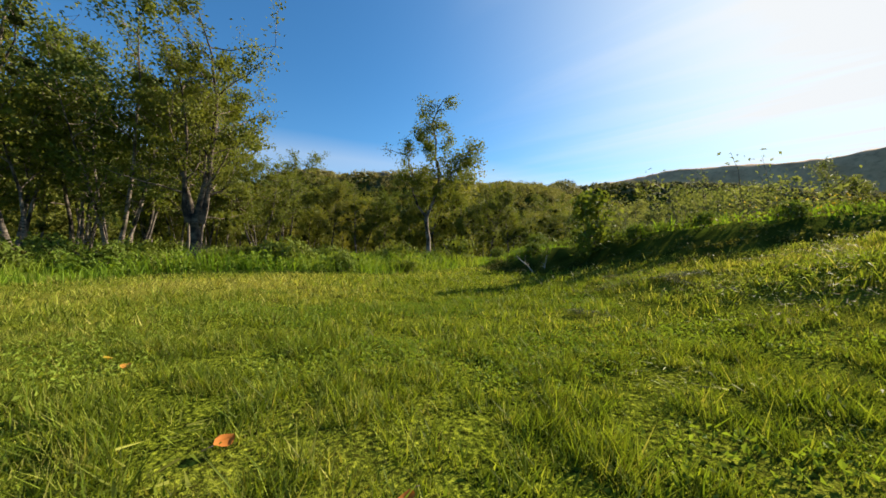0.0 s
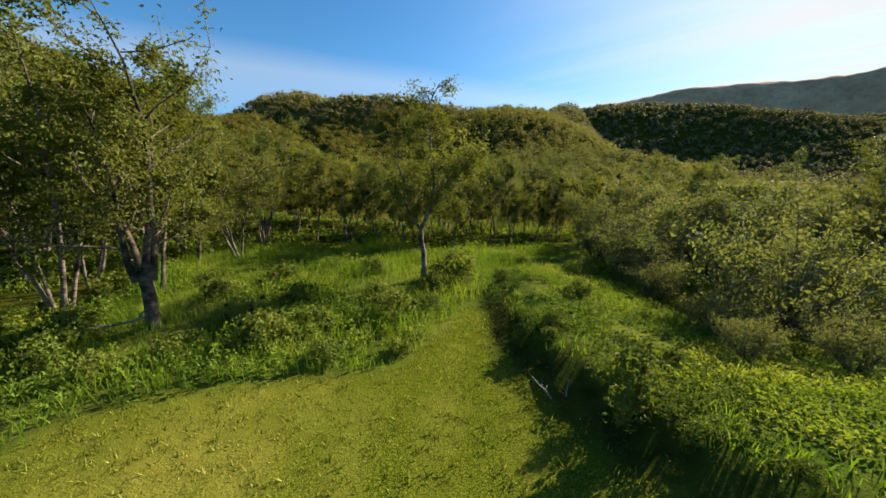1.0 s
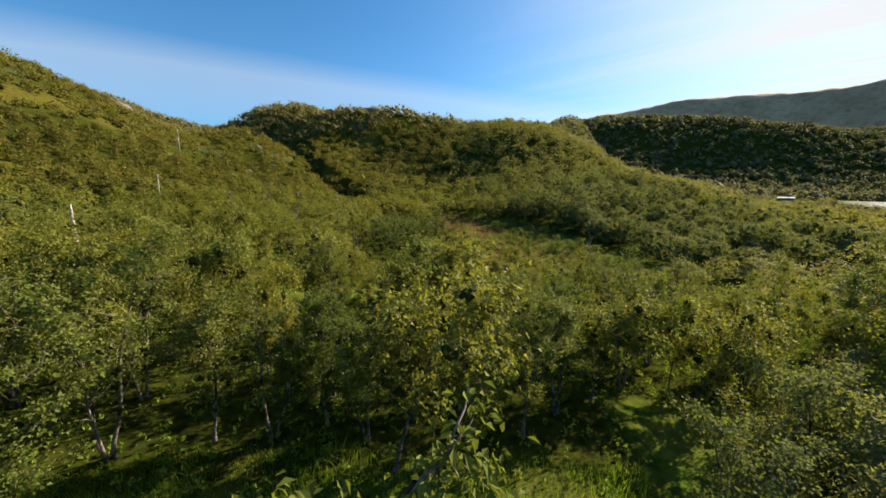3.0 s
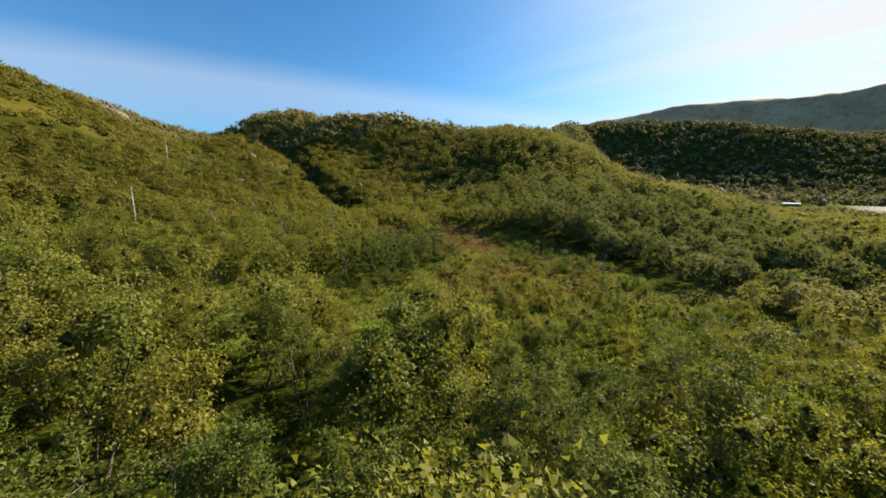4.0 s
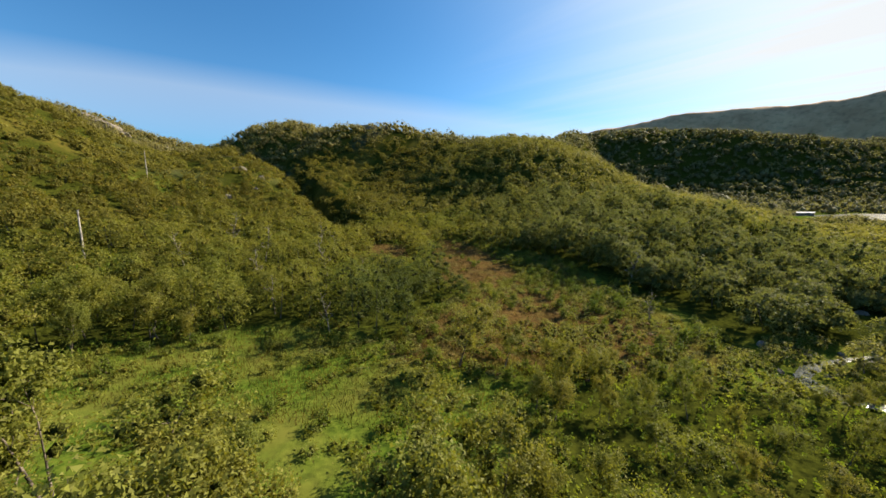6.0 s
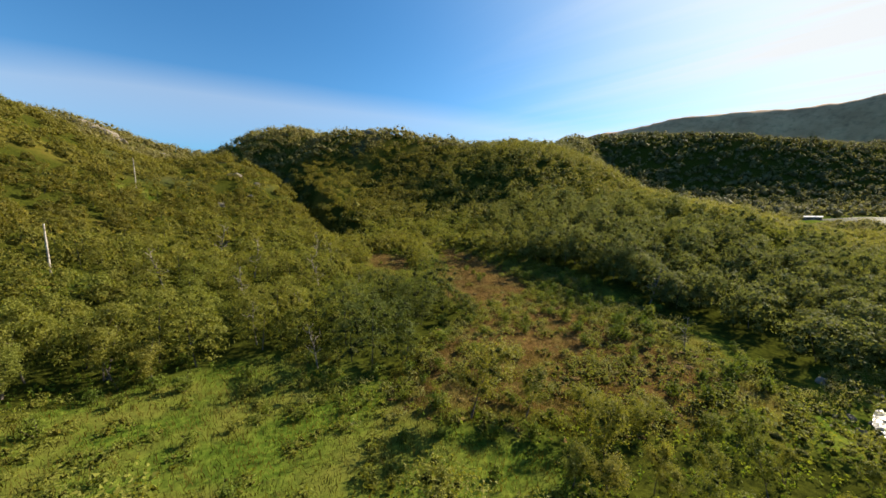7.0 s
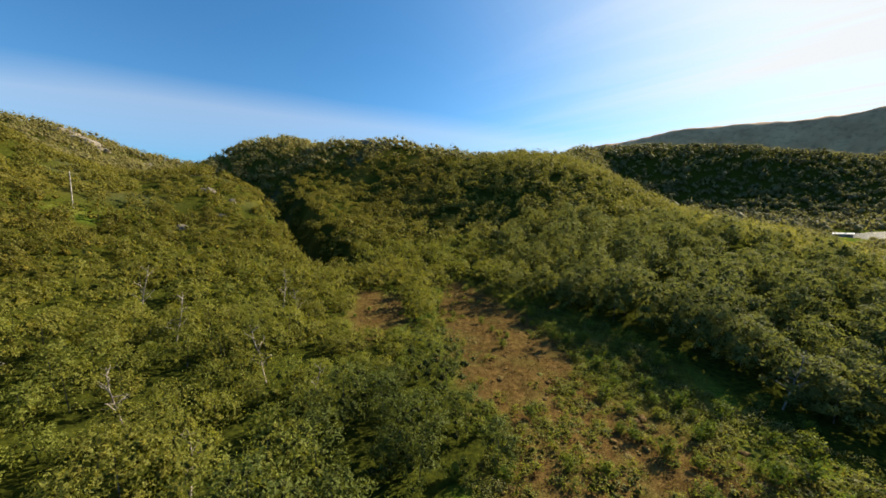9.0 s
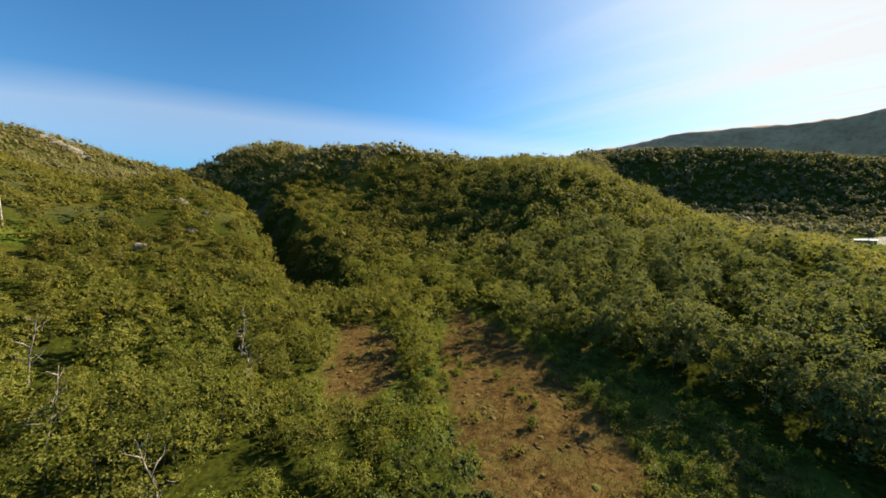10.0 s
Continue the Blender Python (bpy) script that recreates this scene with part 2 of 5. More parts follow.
TUSSOCK = tussock_material()


def rock_material():
    m = Mat("rock")
    a, b = m.noise(0.9, 6, 0.65), m.noise(6, 4)
    col = m.ramp(a, (0.32, (0.07, 0.06, 0.05)), (0.52, (0.18, 0.155, 0.125)), (0.72, (0.30, 0.26, 0.21)))
    return m.surface(m.mix(m.ramp(b, (0.55, (0, 0, 0)), (0.7, (0.6, 0.6, 0.6))), col, (0.11, 0.115, 0.05)), 0.9, normal=m.bump(a, 0.8, 0.2))


ROCK = rock_material()


def mountain_material():
    m = Mat("mountain_heath_haze")
    a, b = m.noise(0.006, 7, 0.62), m.noise(0.03, 5, 0.6)
    # heath and rock colour, raised and warmed in place of haze
    col = m.ramp(a, (0.35, (0.40, 0.225, 0.120)), (0.52, (0.51, 0.30, 0.165)), (0.70, (0.62, 0.38, 0.21)))
    return m.surface(m.mix(m.ramp(b, (0.5, (0, 0, 0)), (0.75, (0.5, 0.5, 0.5))), col, (0.05, 0.06, 0.04)), 0.95, spec=0.1)


MOUNTAIN = mountain_material()


def water_material(name, rough, ripple):
    m = Mat(name)
    h = m.noise(0.9, 4, 0.6, stretch=(1, 0.5, 1))
    return m.surface((0.045, 0.055, 0.05), rough, normal=m.bump(h, ripple, 0.35), spec=0.42)


WATER = water_material("stream_water", 0.13, 0.45)
RIVER_WATER = water_material("river_water", 0.14, 0.7)


def plain(name, color, rough=0.8, scale=8.0, vary=0.25, metal=0.0):
    m = Mat(name)
    a = m.noise(scale, 4)
    lo, hi = tuple(c * (1 - vary) for c in color), tuple(min(1, c * (1 + vary)) for c in color)
    return m.surface(m.ramp(a, (0.35, lo), (0.65, hi)), rough, metal, m.bump(a, 0.2, 0.01))


POLE_WOOD = bark_material("pole_wood", (0.46, 0.42, 0.36), (0.24, 0.21, 0.18), 5)
WALL_PAINT = plain("weathered_boards", (0.16, 0.12, 0.10), 0.8, 2.0)
ROOF_METAL = plain("pale_roof_sheet", (0.66, 0.64, 0.60), 0.75, 1.0, 0.12)
STEEL = plain("galvanised_steel", (0.45, 0.45, 0.46), 0.4, 20, 0.1, 0.9)
FALLEN = leaf_material("fallen_leaf", (0.30, 0.09, 0.02), (0.45, 0.15, 0.03), (0.52, 0.30, 0.05), sheer=0.25)
PETAL = leaf_material("yellow_petal", (0.420, 0.280, 0.030), (0.480, 0.340, 0.040), (0.520, 0.400, 0.060), per_tree=False, sheer=0.3)
GLASS = plain("dark_window_glass", (0.03, 0.035, 0.04), 0.1, 1.0, 0.1)

# ---- mesh helpers ----
rng = np.random.default_rng(7)


def mesh_of(name, verts, faces, material, smooth=False, **fields):
    """A mesh from arrays; faces is a list of arrays, each of one count of corners. fields are values per vertex."""
    me = bpy.data.meshes.new(name)
    verts = np.asarray(verts, np.float32)
    faces = [np.asarray(f, np.int32) for f in faces if len(f)]
    me.vertices.add(len(verts))
    me.vertices.foreach_set("co", verts.ravel())
    corners = np.concatenate([f.ravel() for f in faces])
    totals = np.concatenate([np.full(len(f), f.shape[1], np.int32) for f in faces])
    starts = np.concatenate([[0], np.cumsum(totals)[:-1]]).astype(np.int32)
    me.loops.add(len(corners))
    me.loops.foreach_set("vertex_index", corners)
    me.polygons.add(len(totals))
    me.polygons.foreach_set("loop_start", starts)
    me.polygons.foreach_set("use_smooth", np.full(len(totals), smooth))
    for key, values in fields.items():
        me.attributes.new(key, "FLOAT", "POINT").data.foreach_set("value", np.asarray(values, np.float32))
    me.materials.append(material)
    me.update(calc_edges=True)
    return me


def part(name, mesh, parent, label=""):
    ob = new(name, mesh)
    ob.parent = parent
    return tagged(ob, label)


def tube(points, radii, sides=6):
    """Rings of vertices along a line, as vertices and four-cornered faces."""
    p = np.asarray(points, float)
    way = np.gradient(p, axis=0)
    way /= np.linalg.norm(way, axis=1, keepdims=True) + 1e-9
    side = np.cross(way, (0.31, 0.17, 0.93) if abs(way[0][2]) < 0.9 else (1.0, 0.1, 0.0))
    side /= np.linalg.norm(side, axis=1, keepdims=True) + 1e-9
    up = np.cross(way, side)
    a = np.arange(sides) * 2 * np.pi / sides
    r = np.asarray(radii, float)[:, None, None]
    v = p[:, None] + r * (np.cos(a)[None, :, None] * side[:, None] + np.sin(a)[None, :, None] * up[:, None])
    i, j = np.meshgrid(np.arange(len(p) - 1), np.arange(sides), indexing="ij")
    k = (j + 1) % sides
    f = np.stack([i * sides + j, i * sides + k, (i + 1) * sides + k, (i + 1) * sides + j], -1).reshape(-1, 4)
    return v.reshape(-1, 3), f


class Soup:
    """Gathers pieces of geometry into one mesh."""

    def __init__(self):
        self.v, self.f, self.n = [], [], 0

    def add(self, v, f):
        self.v.append(np.asarray(v, float))
        self.f.append(np.asarray(f) + self.n)
        self.n += len(v)

    def mesh(self, name, material, smooth=False, also=None, also_material=None):
        v, f = np.concatenate(self.v), np.concatenate(self.f)
        if also is None:
            return mesh_of(name, v, [f], material, smooth)
        w, g = np.concatenate(also.v), np.concatenate(also.f)
        me = mesh_of(name, np.concatenate([v, w]), [np.concatenate([f, g + len(v)])], material, smooth)
        me.materials.append(also_material)
        me.polygons.foreach_set("material_index", np.r_[np.zeros(len(f), np.int32), np.ones(len(g), np.int32)])
        return me


def unit(v):
    return v / (np.linalg.norm(v, axis=-1, keepdims=True) + 1e-9)


def leaves(places, size, outward=None, slim=0.55, fold=True, corners=4):
    """Pointed leaves of four corners (or three) at the places, turned at random."""
    n = len(places)
    size = np.broadcast_to(size, n)[:, None] * rng.uniform(0.65, 1.3, (n, 1))
    face = unit(rng.normal(size=(n, 3)) * 0.75 + (0 if outward is None else 0.8 * outward) + (0, 0, 0.35))
    a = unit(np.cross(face, rng.normal(size=(n, 3))) + (0, 0, -0.2))
    b = unit(np.cross(face, a))
    c = np.cross(a, b)
    if corners == 3:
        v = np.stack([places - 0.5 * size * a, places + slim * 0.75 * size * b, places + 0.5 * size * a], 1)
        return v.reshape(-1, 3), np.arange(3 * n).reshape(-1, 3)
    lift = 0.18 * size * c if fold else 0
    v = np.stack([places - 0.5 * size * a, places + slim * 0.5 * size * b + lift, places + 0.5 * size * a, places - slim * 0.5 * size * b + lift], 1)
    return v.reshape(-1, 3), np.arange(4 * n).reshape(-1, 4)


ICO = unit(np.array([(s * a, t * b, 0) for a, b in ((1, 1.618),) for s in (1, -1) for t in (1, -1)] + [(0, s, t * 1.618) for s in (1, -1) for t in (1, -1)] + [(s * 1.618, 0, t) for s in (1, -1) for t in (1, -1)]))
ICO_FACES = np.array([(i, j, k) for i in range(12) for j in range(i + 1, 12) for k in range(j + 1, 12) if max(np.linalg.norm(ICO[i] - ICO[j]), np.linalg.norm(ICO[j] - ICO[k]), np.linalg.norm(ICO[i] - ICO[k])) < 1.1])
ICO_FACES = np.array([(i, j, k) if np.dot(np.cross(ICO[j] - ICO[i], ICO[k] - ICO[i]), ICO[i]) > 0 else (i, k, j) for i, j, k in ICO_FACES])
OCTA = np.array([(1, 0, 0), (-1, 0, 0), (0, 1, 0), (0, -1, 0), (0, 0, 1), (0, 0, -1)], float)
OCTA_FACES = np.array([(0, 2, 4), (2, 1, 4), (1, 3, 4), (3, 0, 4), (2, 0, 5), (1, 2, 5), (3, 1, 5), (0, 3, 5)])


def inner_lumps(centres, radii, draw, rough=False):
    """Uneven low lumps at the centres; rough takes fewer faces."""
    base, faces = (OCTA, OCTA_FACES) if rough else (ICO, ICO_FACES)
    n, k = len(centres), len(base)
    v = centres[:, None] + radii[:, None, None] * base[None] * draw.uniform(0.55, 1.25, (n, k, 1)) * np.array((1, 1, 0.85))
    return v.reshape(-1, 3), (np.arange(n)[:, None, None] * k + faces[None]).reshape(-1, 3)


def bend(start, way, length, n, wobble, rise):
    """A crooked line that leaves start along way and turns up (or down) by rise on its way."""
    pts, d = [np.asarray(start, float)], unit(np.asarray(way, float))
    for _ in range(n):
        d = unit(d + rng.normal(size=3) * wobble + np.array((0, 0, rise)))
        pts.append(pts[-1] + d * length / n)
    return np.array(pts)


def grow(height, spread, stems=1, girth=0.09, bare=0.3, limbs=13, twigs=5, leaf=0.10, count=1200, lean=(0, 0), droop=0.0, splay=0.25, gap=0.16, fine=True, core=0.0, bole=0.0, corners=4):
    """A broadleaf tree: stems, limbs, twigs and leaves held at the twigs. Returns three gathered pieces: trunk, limbs, crown."""
    trunk, wood, crown = Soup(), Soup(), Soup()
    spots, hearts = [], []
    if bole:
        butt = np.array([(0, 0, -0.2), (0.02, 0, 0.08), (0.05, 0.02, bole * 0.5), (0.02, 0, bole + 0.12)])
        trunk.add(*tube(butt, girth * np.array((2.0, 1.45, 1.25, 1.2)), 10))
    for s in range(stems):
        az = 2 * np.pi * s / max(stems, 1) + rng.uniform(-0.5, 0.5)
        tilt = splay * rng.uniform(0.5, 1.3) if stems > 1 else 0.06
        way = (math.cos(az) * tilt + lean[0], math.sin(az) * tilt + lean[1], 1)
        h = height * (1 if s == 0 else rng.uniform(0.72, 0.98))
        foot = np.array((math.cos(az), math.sin(az), 0)) * (girth * 1.1 if stems > 1 else 0) + (0, 0, bole - 0.15)
        line = bend(foot, way, (h - bole) * 1.03, 10, 0.085, 0.05)
        g = girth * (1 if s == 0 else rng.uniform(0.6, 0.9))
        rad = g * (1 - np.linspace(0, 1, 11) ** 0.9 * 0.93) * np.array([1.45, 1.08] + [1.0] * 9)
        trunk.add(*(tube(line, rad, 7) if fine else tube(line[::2], rad[::2], 5)))
        for q in range(max(3, limbs // stems)):
            at = bare + (0.97 - bare) * (q + rng.uniform(0, 0.9)) / max(3, limbs // stems)
            k = at * 10
            i = min(int(k), 9)
            root = line[i] + (line[i + 1] - line[i]) * (k - i)
            a2 = q * 2.4 + rng.uniform(-0.5, 0.5) + az
            out = spread * (math.sin(math.pi * (0.22 + 0.74 * (at - bare) / (1 - bare))) ** 0.8) * rng.uniform(0.6, 1.15) / (1 if stems == 1 else 1.25)
            limb = bend(root, (math.cos(a2), math.sin(a2), rng.uniform(0.25, 0.95)), out, 6, 0.16, 0.07 - droop)
            r0 = max(0.010, g * 0.42 * (1 - at * 0.7))
            wood.add(*(tube(limb, np.linspace(r0, 0.006, 7), 4) if fine else tube(limb[::2], np.linspace(r0, 0.008, 4), 3)))
            ends = [limb[4:], line[-2:]] if q % 3 == 0 else [limb[4:]]
            for w in range(twigs):
                j = rng.integers(1, 7)
                d = unit(limb[min(j, 5) + 1] - limb[min(j, 5)]) + rng.normal(size=3) * 0.75
                tw = bend(limb[j], d, out * rng.uniform(0.22, 0.5), 3, 0.2, -droop)
                if fine:
                    wood.add(*tube(tw[::3], (max(0.007, r0 * 0.35), 0.003), 3))
                ends.append(tw[1:])
            for e in ends:
                spots.append(e)
            if not fine:
                hearts.append(limb[4] * 0.5 + limb[5] * 0.5)
            if at < 0.8:
                hearts.append(limb[3])
    flat_spots = np.concatenate(spots)
    laden = np.concatenate([np.full(len(e), k) for e, k in zip(spots, rng.gamma(0.7, 1.0, len(spots)))])
    pick = rng.choice(len(flat_spots), count, p=laden / laden.sum())
    spot = flat_spots[pick] + rng.normal(size=(count, 3)) * gap * np.array((1, 1, 0.8))
    middle = np.array((lean[0] * height * 0.6, lean[1] * height * 0.6, height * 0.55))
    crown.add(*leaves(spot, leaf, unit(spot - middle), slim=0.55 if fine and corners == 4 else 0.8, corners=corners if fine else 3))
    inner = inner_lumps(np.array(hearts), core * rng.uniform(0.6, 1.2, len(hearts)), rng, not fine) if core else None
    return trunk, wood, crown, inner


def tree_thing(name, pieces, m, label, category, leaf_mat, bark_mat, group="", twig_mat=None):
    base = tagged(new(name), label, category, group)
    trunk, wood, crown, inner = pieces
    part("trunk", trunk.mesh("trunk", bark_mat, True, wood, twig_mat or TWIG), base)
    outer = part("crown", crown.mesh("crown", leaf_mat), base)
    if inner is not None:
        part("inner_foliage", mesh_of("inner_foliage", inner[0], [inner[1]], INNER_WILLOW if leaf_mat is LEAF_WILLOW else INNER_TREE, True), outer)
    base.matrix_basis = m
    return base


def at(x, y, turn_deg=0.0, size=1.0, sink=0.0, tall=1.0):
    """A pose on the ground."""
    return Matrix.Translation((x, y, float(height(np.array([x]), np.array([y]))[0]) - sink)) @ Matrix.Rotation(radians(turn_deg), 4, "Z") @ Matrix.Diagonal((size, size, size * tall, 1))


# ---- the lie of the land ----
def smooth_step(a, b, x):
    q = np.clip((x - a) / (b - a), 0, 1)
    return q * q * (3 - 2 * q)


def wave(x, y, scale, seed):
    """Soft noise between about -1 and 1, from turned sine waves."""
    r = np.random.default_rng(seed)
    total = 0
    for k in range(7):
        a, f, p = r.uniform(0, 6.3), scale * r.uniform(0.6, 1.8), r.uniform(0, 6.3)
        total = total + np.sin((x * math.cos(a) + y * math.sin(a)) * f + p + 1.3 * np.sin((x * math.sin(a) - y * math.cos(a)) * f * 0.6 + p))
    return total / 4.0


# hills: centre x, y, height, half-widths, turn
HILLS = [
    (-190, 136, 58.6, 83, 108, 0.60), (-88, 202, 19.4, 37, 50, 0.65), (-361, 302, 95.7, 181, 124, 1.39), (-112, 235, 21.2, 44, 34, -1.16),
    (-166, 404, 85.6, 99, 123, -0.05), (8, 441, 63.9, 69, 160, 0.33), (-62, 340, 40.3, 68, 44, 0.38), (139, 468, 89.9, 50, 129, -0.34),
    (16, 279, 31.3, 116, 71, -0.31), (65, 152, 8.7, 46, 44, 0.01), (591, 951, 155.3, 397, 165, -0.31), (1146, 967, 150.6, 417, 200, -0.25),
    (259, 976, 99.2, 268, 255, -0.01), (-114, 242, -23.6, 77, 23, 2.36), (292, 336, 7.6, 40, 32, 0.00), (-242, 344, -19.5, 43, 53, 0.37),
]
# the foot of the scarp where the middle ridge breaks off into a shaded gully
GULLY = [(-145, 285), (-111, 247), (-84, 214), (-61, 186), (-50, 170), (-43, 154)]
BANK = [(2.8, 14.6), (3.1, 11.8), (3.9, 9.4), (4.5, 7.9), (4.95, 7.05), (5.6, 6.55), (6.6, 6.2), (9.0, 5.9), (14.0, 5.9), (26.0, 7.0)]
BEYOND = BANK + [(60, 7.5), (60, 26), (8, 26), (3.2, 18)]
STREAM = [(160, 88), (90, 76), (58, 70), (44, 67.5), (36, 66), (31, 64), (29.5, 61), (36, 54), (54, 47), (95, 44), (170, 40)]
LAKE = [(420, 470), (376, 434), (326, 318), (290, 215), (560, 280), (660, 480), (560, 545)]
LAWN = [(-5.4, -6), (-5.2, 7.4), (-4.7, 9.2), (-3.6, 9.8), (-1.2, 10.6), (0.4, 10.9), (1.2, 12.4), (1.9, 14.6), (2.6, 14.6), (2.9, 11.6), (3.7, 9.2), (4.3, 7.7), (4.75, 6.85), (5.5, 6.35), (6.6, 5.98), (9.0, 5.68), (14.0, 5.68), (26.0, 6.75), (26.0, -6)]
CLEARING = [(-14, -8), (-8, 12), (-8.5, 18), (-11, 22.5), (-6, 24.5), (0, 24), (5, 25), (8, 24.5), (9.5, 30), (12.5, 30), (8, 20.5), (7, 16.5), (14, 13), (30, 15), (40, -8)]
MEADOW = [(-33, 47), (-29, 60), (-21, 66), (-16, 72), (-9, 64), (-2, 60), (6, 57), (5, 48.5), (-4, 45.5), (-20, 44)]
BOG_MAIN = [(-5.3, 62), (-4.5, 72), (1.5, 85), (-4, 97), (-7, 114), (-8.2, 125), (-6.5, 152), (-1, 147), (4, 135), (10.5, 123), (13, 112), (13, 100), (16.5, 91), (19.5, 86), (21, 79), (25, 70), (26, 66), (18, 64), (7, 61)]
HEATH = [(10, 60), (24, 60), (28, 66), (30, 76), (27.5, 88), (25, 97), (23, 106), (20, 118), (18, 128), (10, 136), (4, 146), (2, 140), (10, 122), (12, 105), (10, 88), (14, 76)]
LOW_GROWTH = [(-29, 108), (-24, 97), (-13, 88), (-6, 90), (-7, 104), (-10, 112), (-16, 116), (-22, 118)]
BOG_LEFT = [(-29, 135.6), (-24.4, 139), (-15, 133), (-11.5, 114), (-14.5, 106), (-18, 103.5), (-23, 114)]


def inside(x, y, poly):
    x, y = np.asarray(x, float), np.asarray(y, float)
    hit = np.zeros(x.shape, bool)
    for (x0, y0), (x1, y1) in zip(poly, poly[1:] + poly[:1]):
        if y0 != y1:
            hit ^= ((y0 > y) != (y1 > y)) & (x < (x1 - x0) * (y - y0) / (y1 - y0) + x0)
    return hit


def line_distance(x, y, line):
    best = np.full(np.shape(x), 1e9)
    for (x0, y0), (x1, y1) in zip(line, line[1:]):
        dx, dy = x1 - x0, y1 - y0
        k = np.clip(((x - x0) * dx + (y - y0) * dy) / (dx * dx + dy * dy), 0, 1)
        best = np.minimum(best, np.hypot(x - x0 - k * dx, y - y0 - k * dy))
    return best


def edge_distance(x, y, poly):
    """Metres to a region's edge, positive inside."""
    d = line_distance(x, y, poly + poly[:1])
    return np.where(inside(x, y, poly), d, -d)


def scarp_side(x, y):
    """Metres from the foot of the scarp, positive on the side of the ridge."""
    gx_, gy_ = np.array(GULLY).T
    return (x - np.interp(y, gy_[::-1], gx_[::-1])) * 0.8


def lie(x, y):
    """The land with no small relief."""
    z = -3.2 * smooth_step(16, 66, y) - 1.5 * smooth_step(60, 300, x) * smooth_step(30, 150, y)
    near = smooth_step(12, 50, np.hypot(x - 1, y - 8))
    for cx, cy, tall, a, b, r in HILLS:
        c, s = math.cos(r), math.sin(r)
        u, v = (c * (x - cx) + s * (y - cy)) / a, (-s * (x - cx) + c * (y - cy)) / b
        z = z + near * tall * np.exp(-(u * u + v * v))
    s = scarp_side(x, y)
    deep = 23.0 * smooth_step(146, 172, y) * (1 - smooth_step(250, 290, y))
    return z - deep * np.where(s > 0, 1 - smooth_step(0, 17, s), 1 - smooth_step(0, 12, -s)) * np.exp(-((np.maximum(np.abs(s) - 60, 0) / 20) ** 2))


def height(x, y):
    x, y = np.asarray(x, float), np.asarray(y, float)
    z = lie(x, y)
    far = np.hypot(x, y - 60)
    swell = np.interp(x, (2.4, 3.3, 3.9, 4.45, 4.9, 5.4, 6.4, 8.0, 14.0), (0, 0.09, 0.25, 0.42, 0.53, 0.62, 0.73, 0.82, 1.0)) * (1 - smooth_step(7.4, 12.5, y)) * smooth_step(0, 5.6, y) - 0.3 * smooth_step(10, 14, y) * smooth_step(5, 10, x)
    z = z + swell
    d = line_distance(x, y, BANK)
    shelf = smooth_step(0.0, 0.42, d) * np.where(inside(x, y, BEYOND), 1.0, 0.0) * (1 - smooth_step(1.5, 7, d))
    z = z + np.maximum(0.24, 0.16 + 0.42 * smooth_step(2.8, 4.2, x) - 0.5 * swell) * shelf + 0.045 * inside(x, y, LAWN) * smooth_step(2.2, 4.5, x) * wave(x, y, 2.4, 17)
    bog = smooth_step(-1, 2, np.maximum(edge_distance(x, y, BOG_MAIN), edge_distance(x, y, BOG_LEFT)))
    z = z + bog * 0.16 * np.maximum(wave(x, y, 2.2, 5), -0.3) + 0.05 * wave(x, y, 1.1, 3) * (1 - 0.6 * inside(x, y, LAWN))
    z = z + 0.35 * wave(x, y, 0.16, 9) * smooth_step(25, 60, y) + 3.0 * wave(x, y, 0.035, 11) * smooth_step(150, 320, far) + 1.5 * wave(x, y, 0.075, 13) * smooth_step(75, 150, far)
    z = z - 1.1 * np.exp(-((line_distance(x, y, STREAM) / 1.6) ** 2)) - 0.9 * np.exp(-(((x - 29.5) / 2.6) ** 2 + ((y - 62) / 3.4) ** 2))
    lake = smooth_step(-30, 10, edge_distance(x, y, LAKE))
    return z * (1 - lake) + lake * -7.0


def spread_axis(lo, hi, mid, fine, growth):
    out, v = [mid], mid
    while v < hi:
        v += fine + growth * abs(v - mid)
        out.append(v)
    v = mid
    while v > lo:
        v -= fine + growth * abs(v - mid)
        out.insert(0, v)
    return np.array(out)


gx, gy = spread_axis(-4300, 4600, 1.0, 0.32, 0.048), spread_axis(-1500, 4600, 9.0, 0.32, 0.040)
GX, GY = np.meshgrid(gx, gy, indexing="ij")
GZ = height(GX, GY)


def woods_at(x, y):
    """How thickly the land is wooded, 0 to 1."""
    x, y = np.asarray(x, float), np.asarray(y, float)
    open_land = np.maximum.reduce([edge_distance(x, y, p) for p in (CLEARING, MEADOW, BOG_MAIN, BOG_LEFT, HEATH)])
    wood = 1 - smooth_step(-1.5, 1.0, open_land + 1.2 * wave(x, y, 0.5, 21))
    wood = wood * smooth_step(0.8, 1.8, line_distance(x, y, STREAM)) * smooth_step(0, 15, -edge_distance(x, y, LAKE))
    glades = smooth_step(0.45, 0.85, wave(x, y, 0.11, 25)) * smooth_step(-30, -45, x)
    wood = wood * smooth_step(2.2, 4.4, line_distance(x, y, [(38, 68), (30, 63), (26.5, 59.5)]))
    for px, py in ((-35.2, 46.0), (-58.4, 81.6), (-99.2, 137.6)):
        wood = wood * smooth_step(2.2, 4.2, line_distance(x, y, [(px, py), (px + 3.5, py - 0.5)]))
    wood = wood * (1 - 0.12 * glades) * smooth_step(9, 15, line_distance(x, y, [(300, 344), (255, 292)]))
    return wood * np.where((y < 6) & (x > -9), 0.0, 1.0)


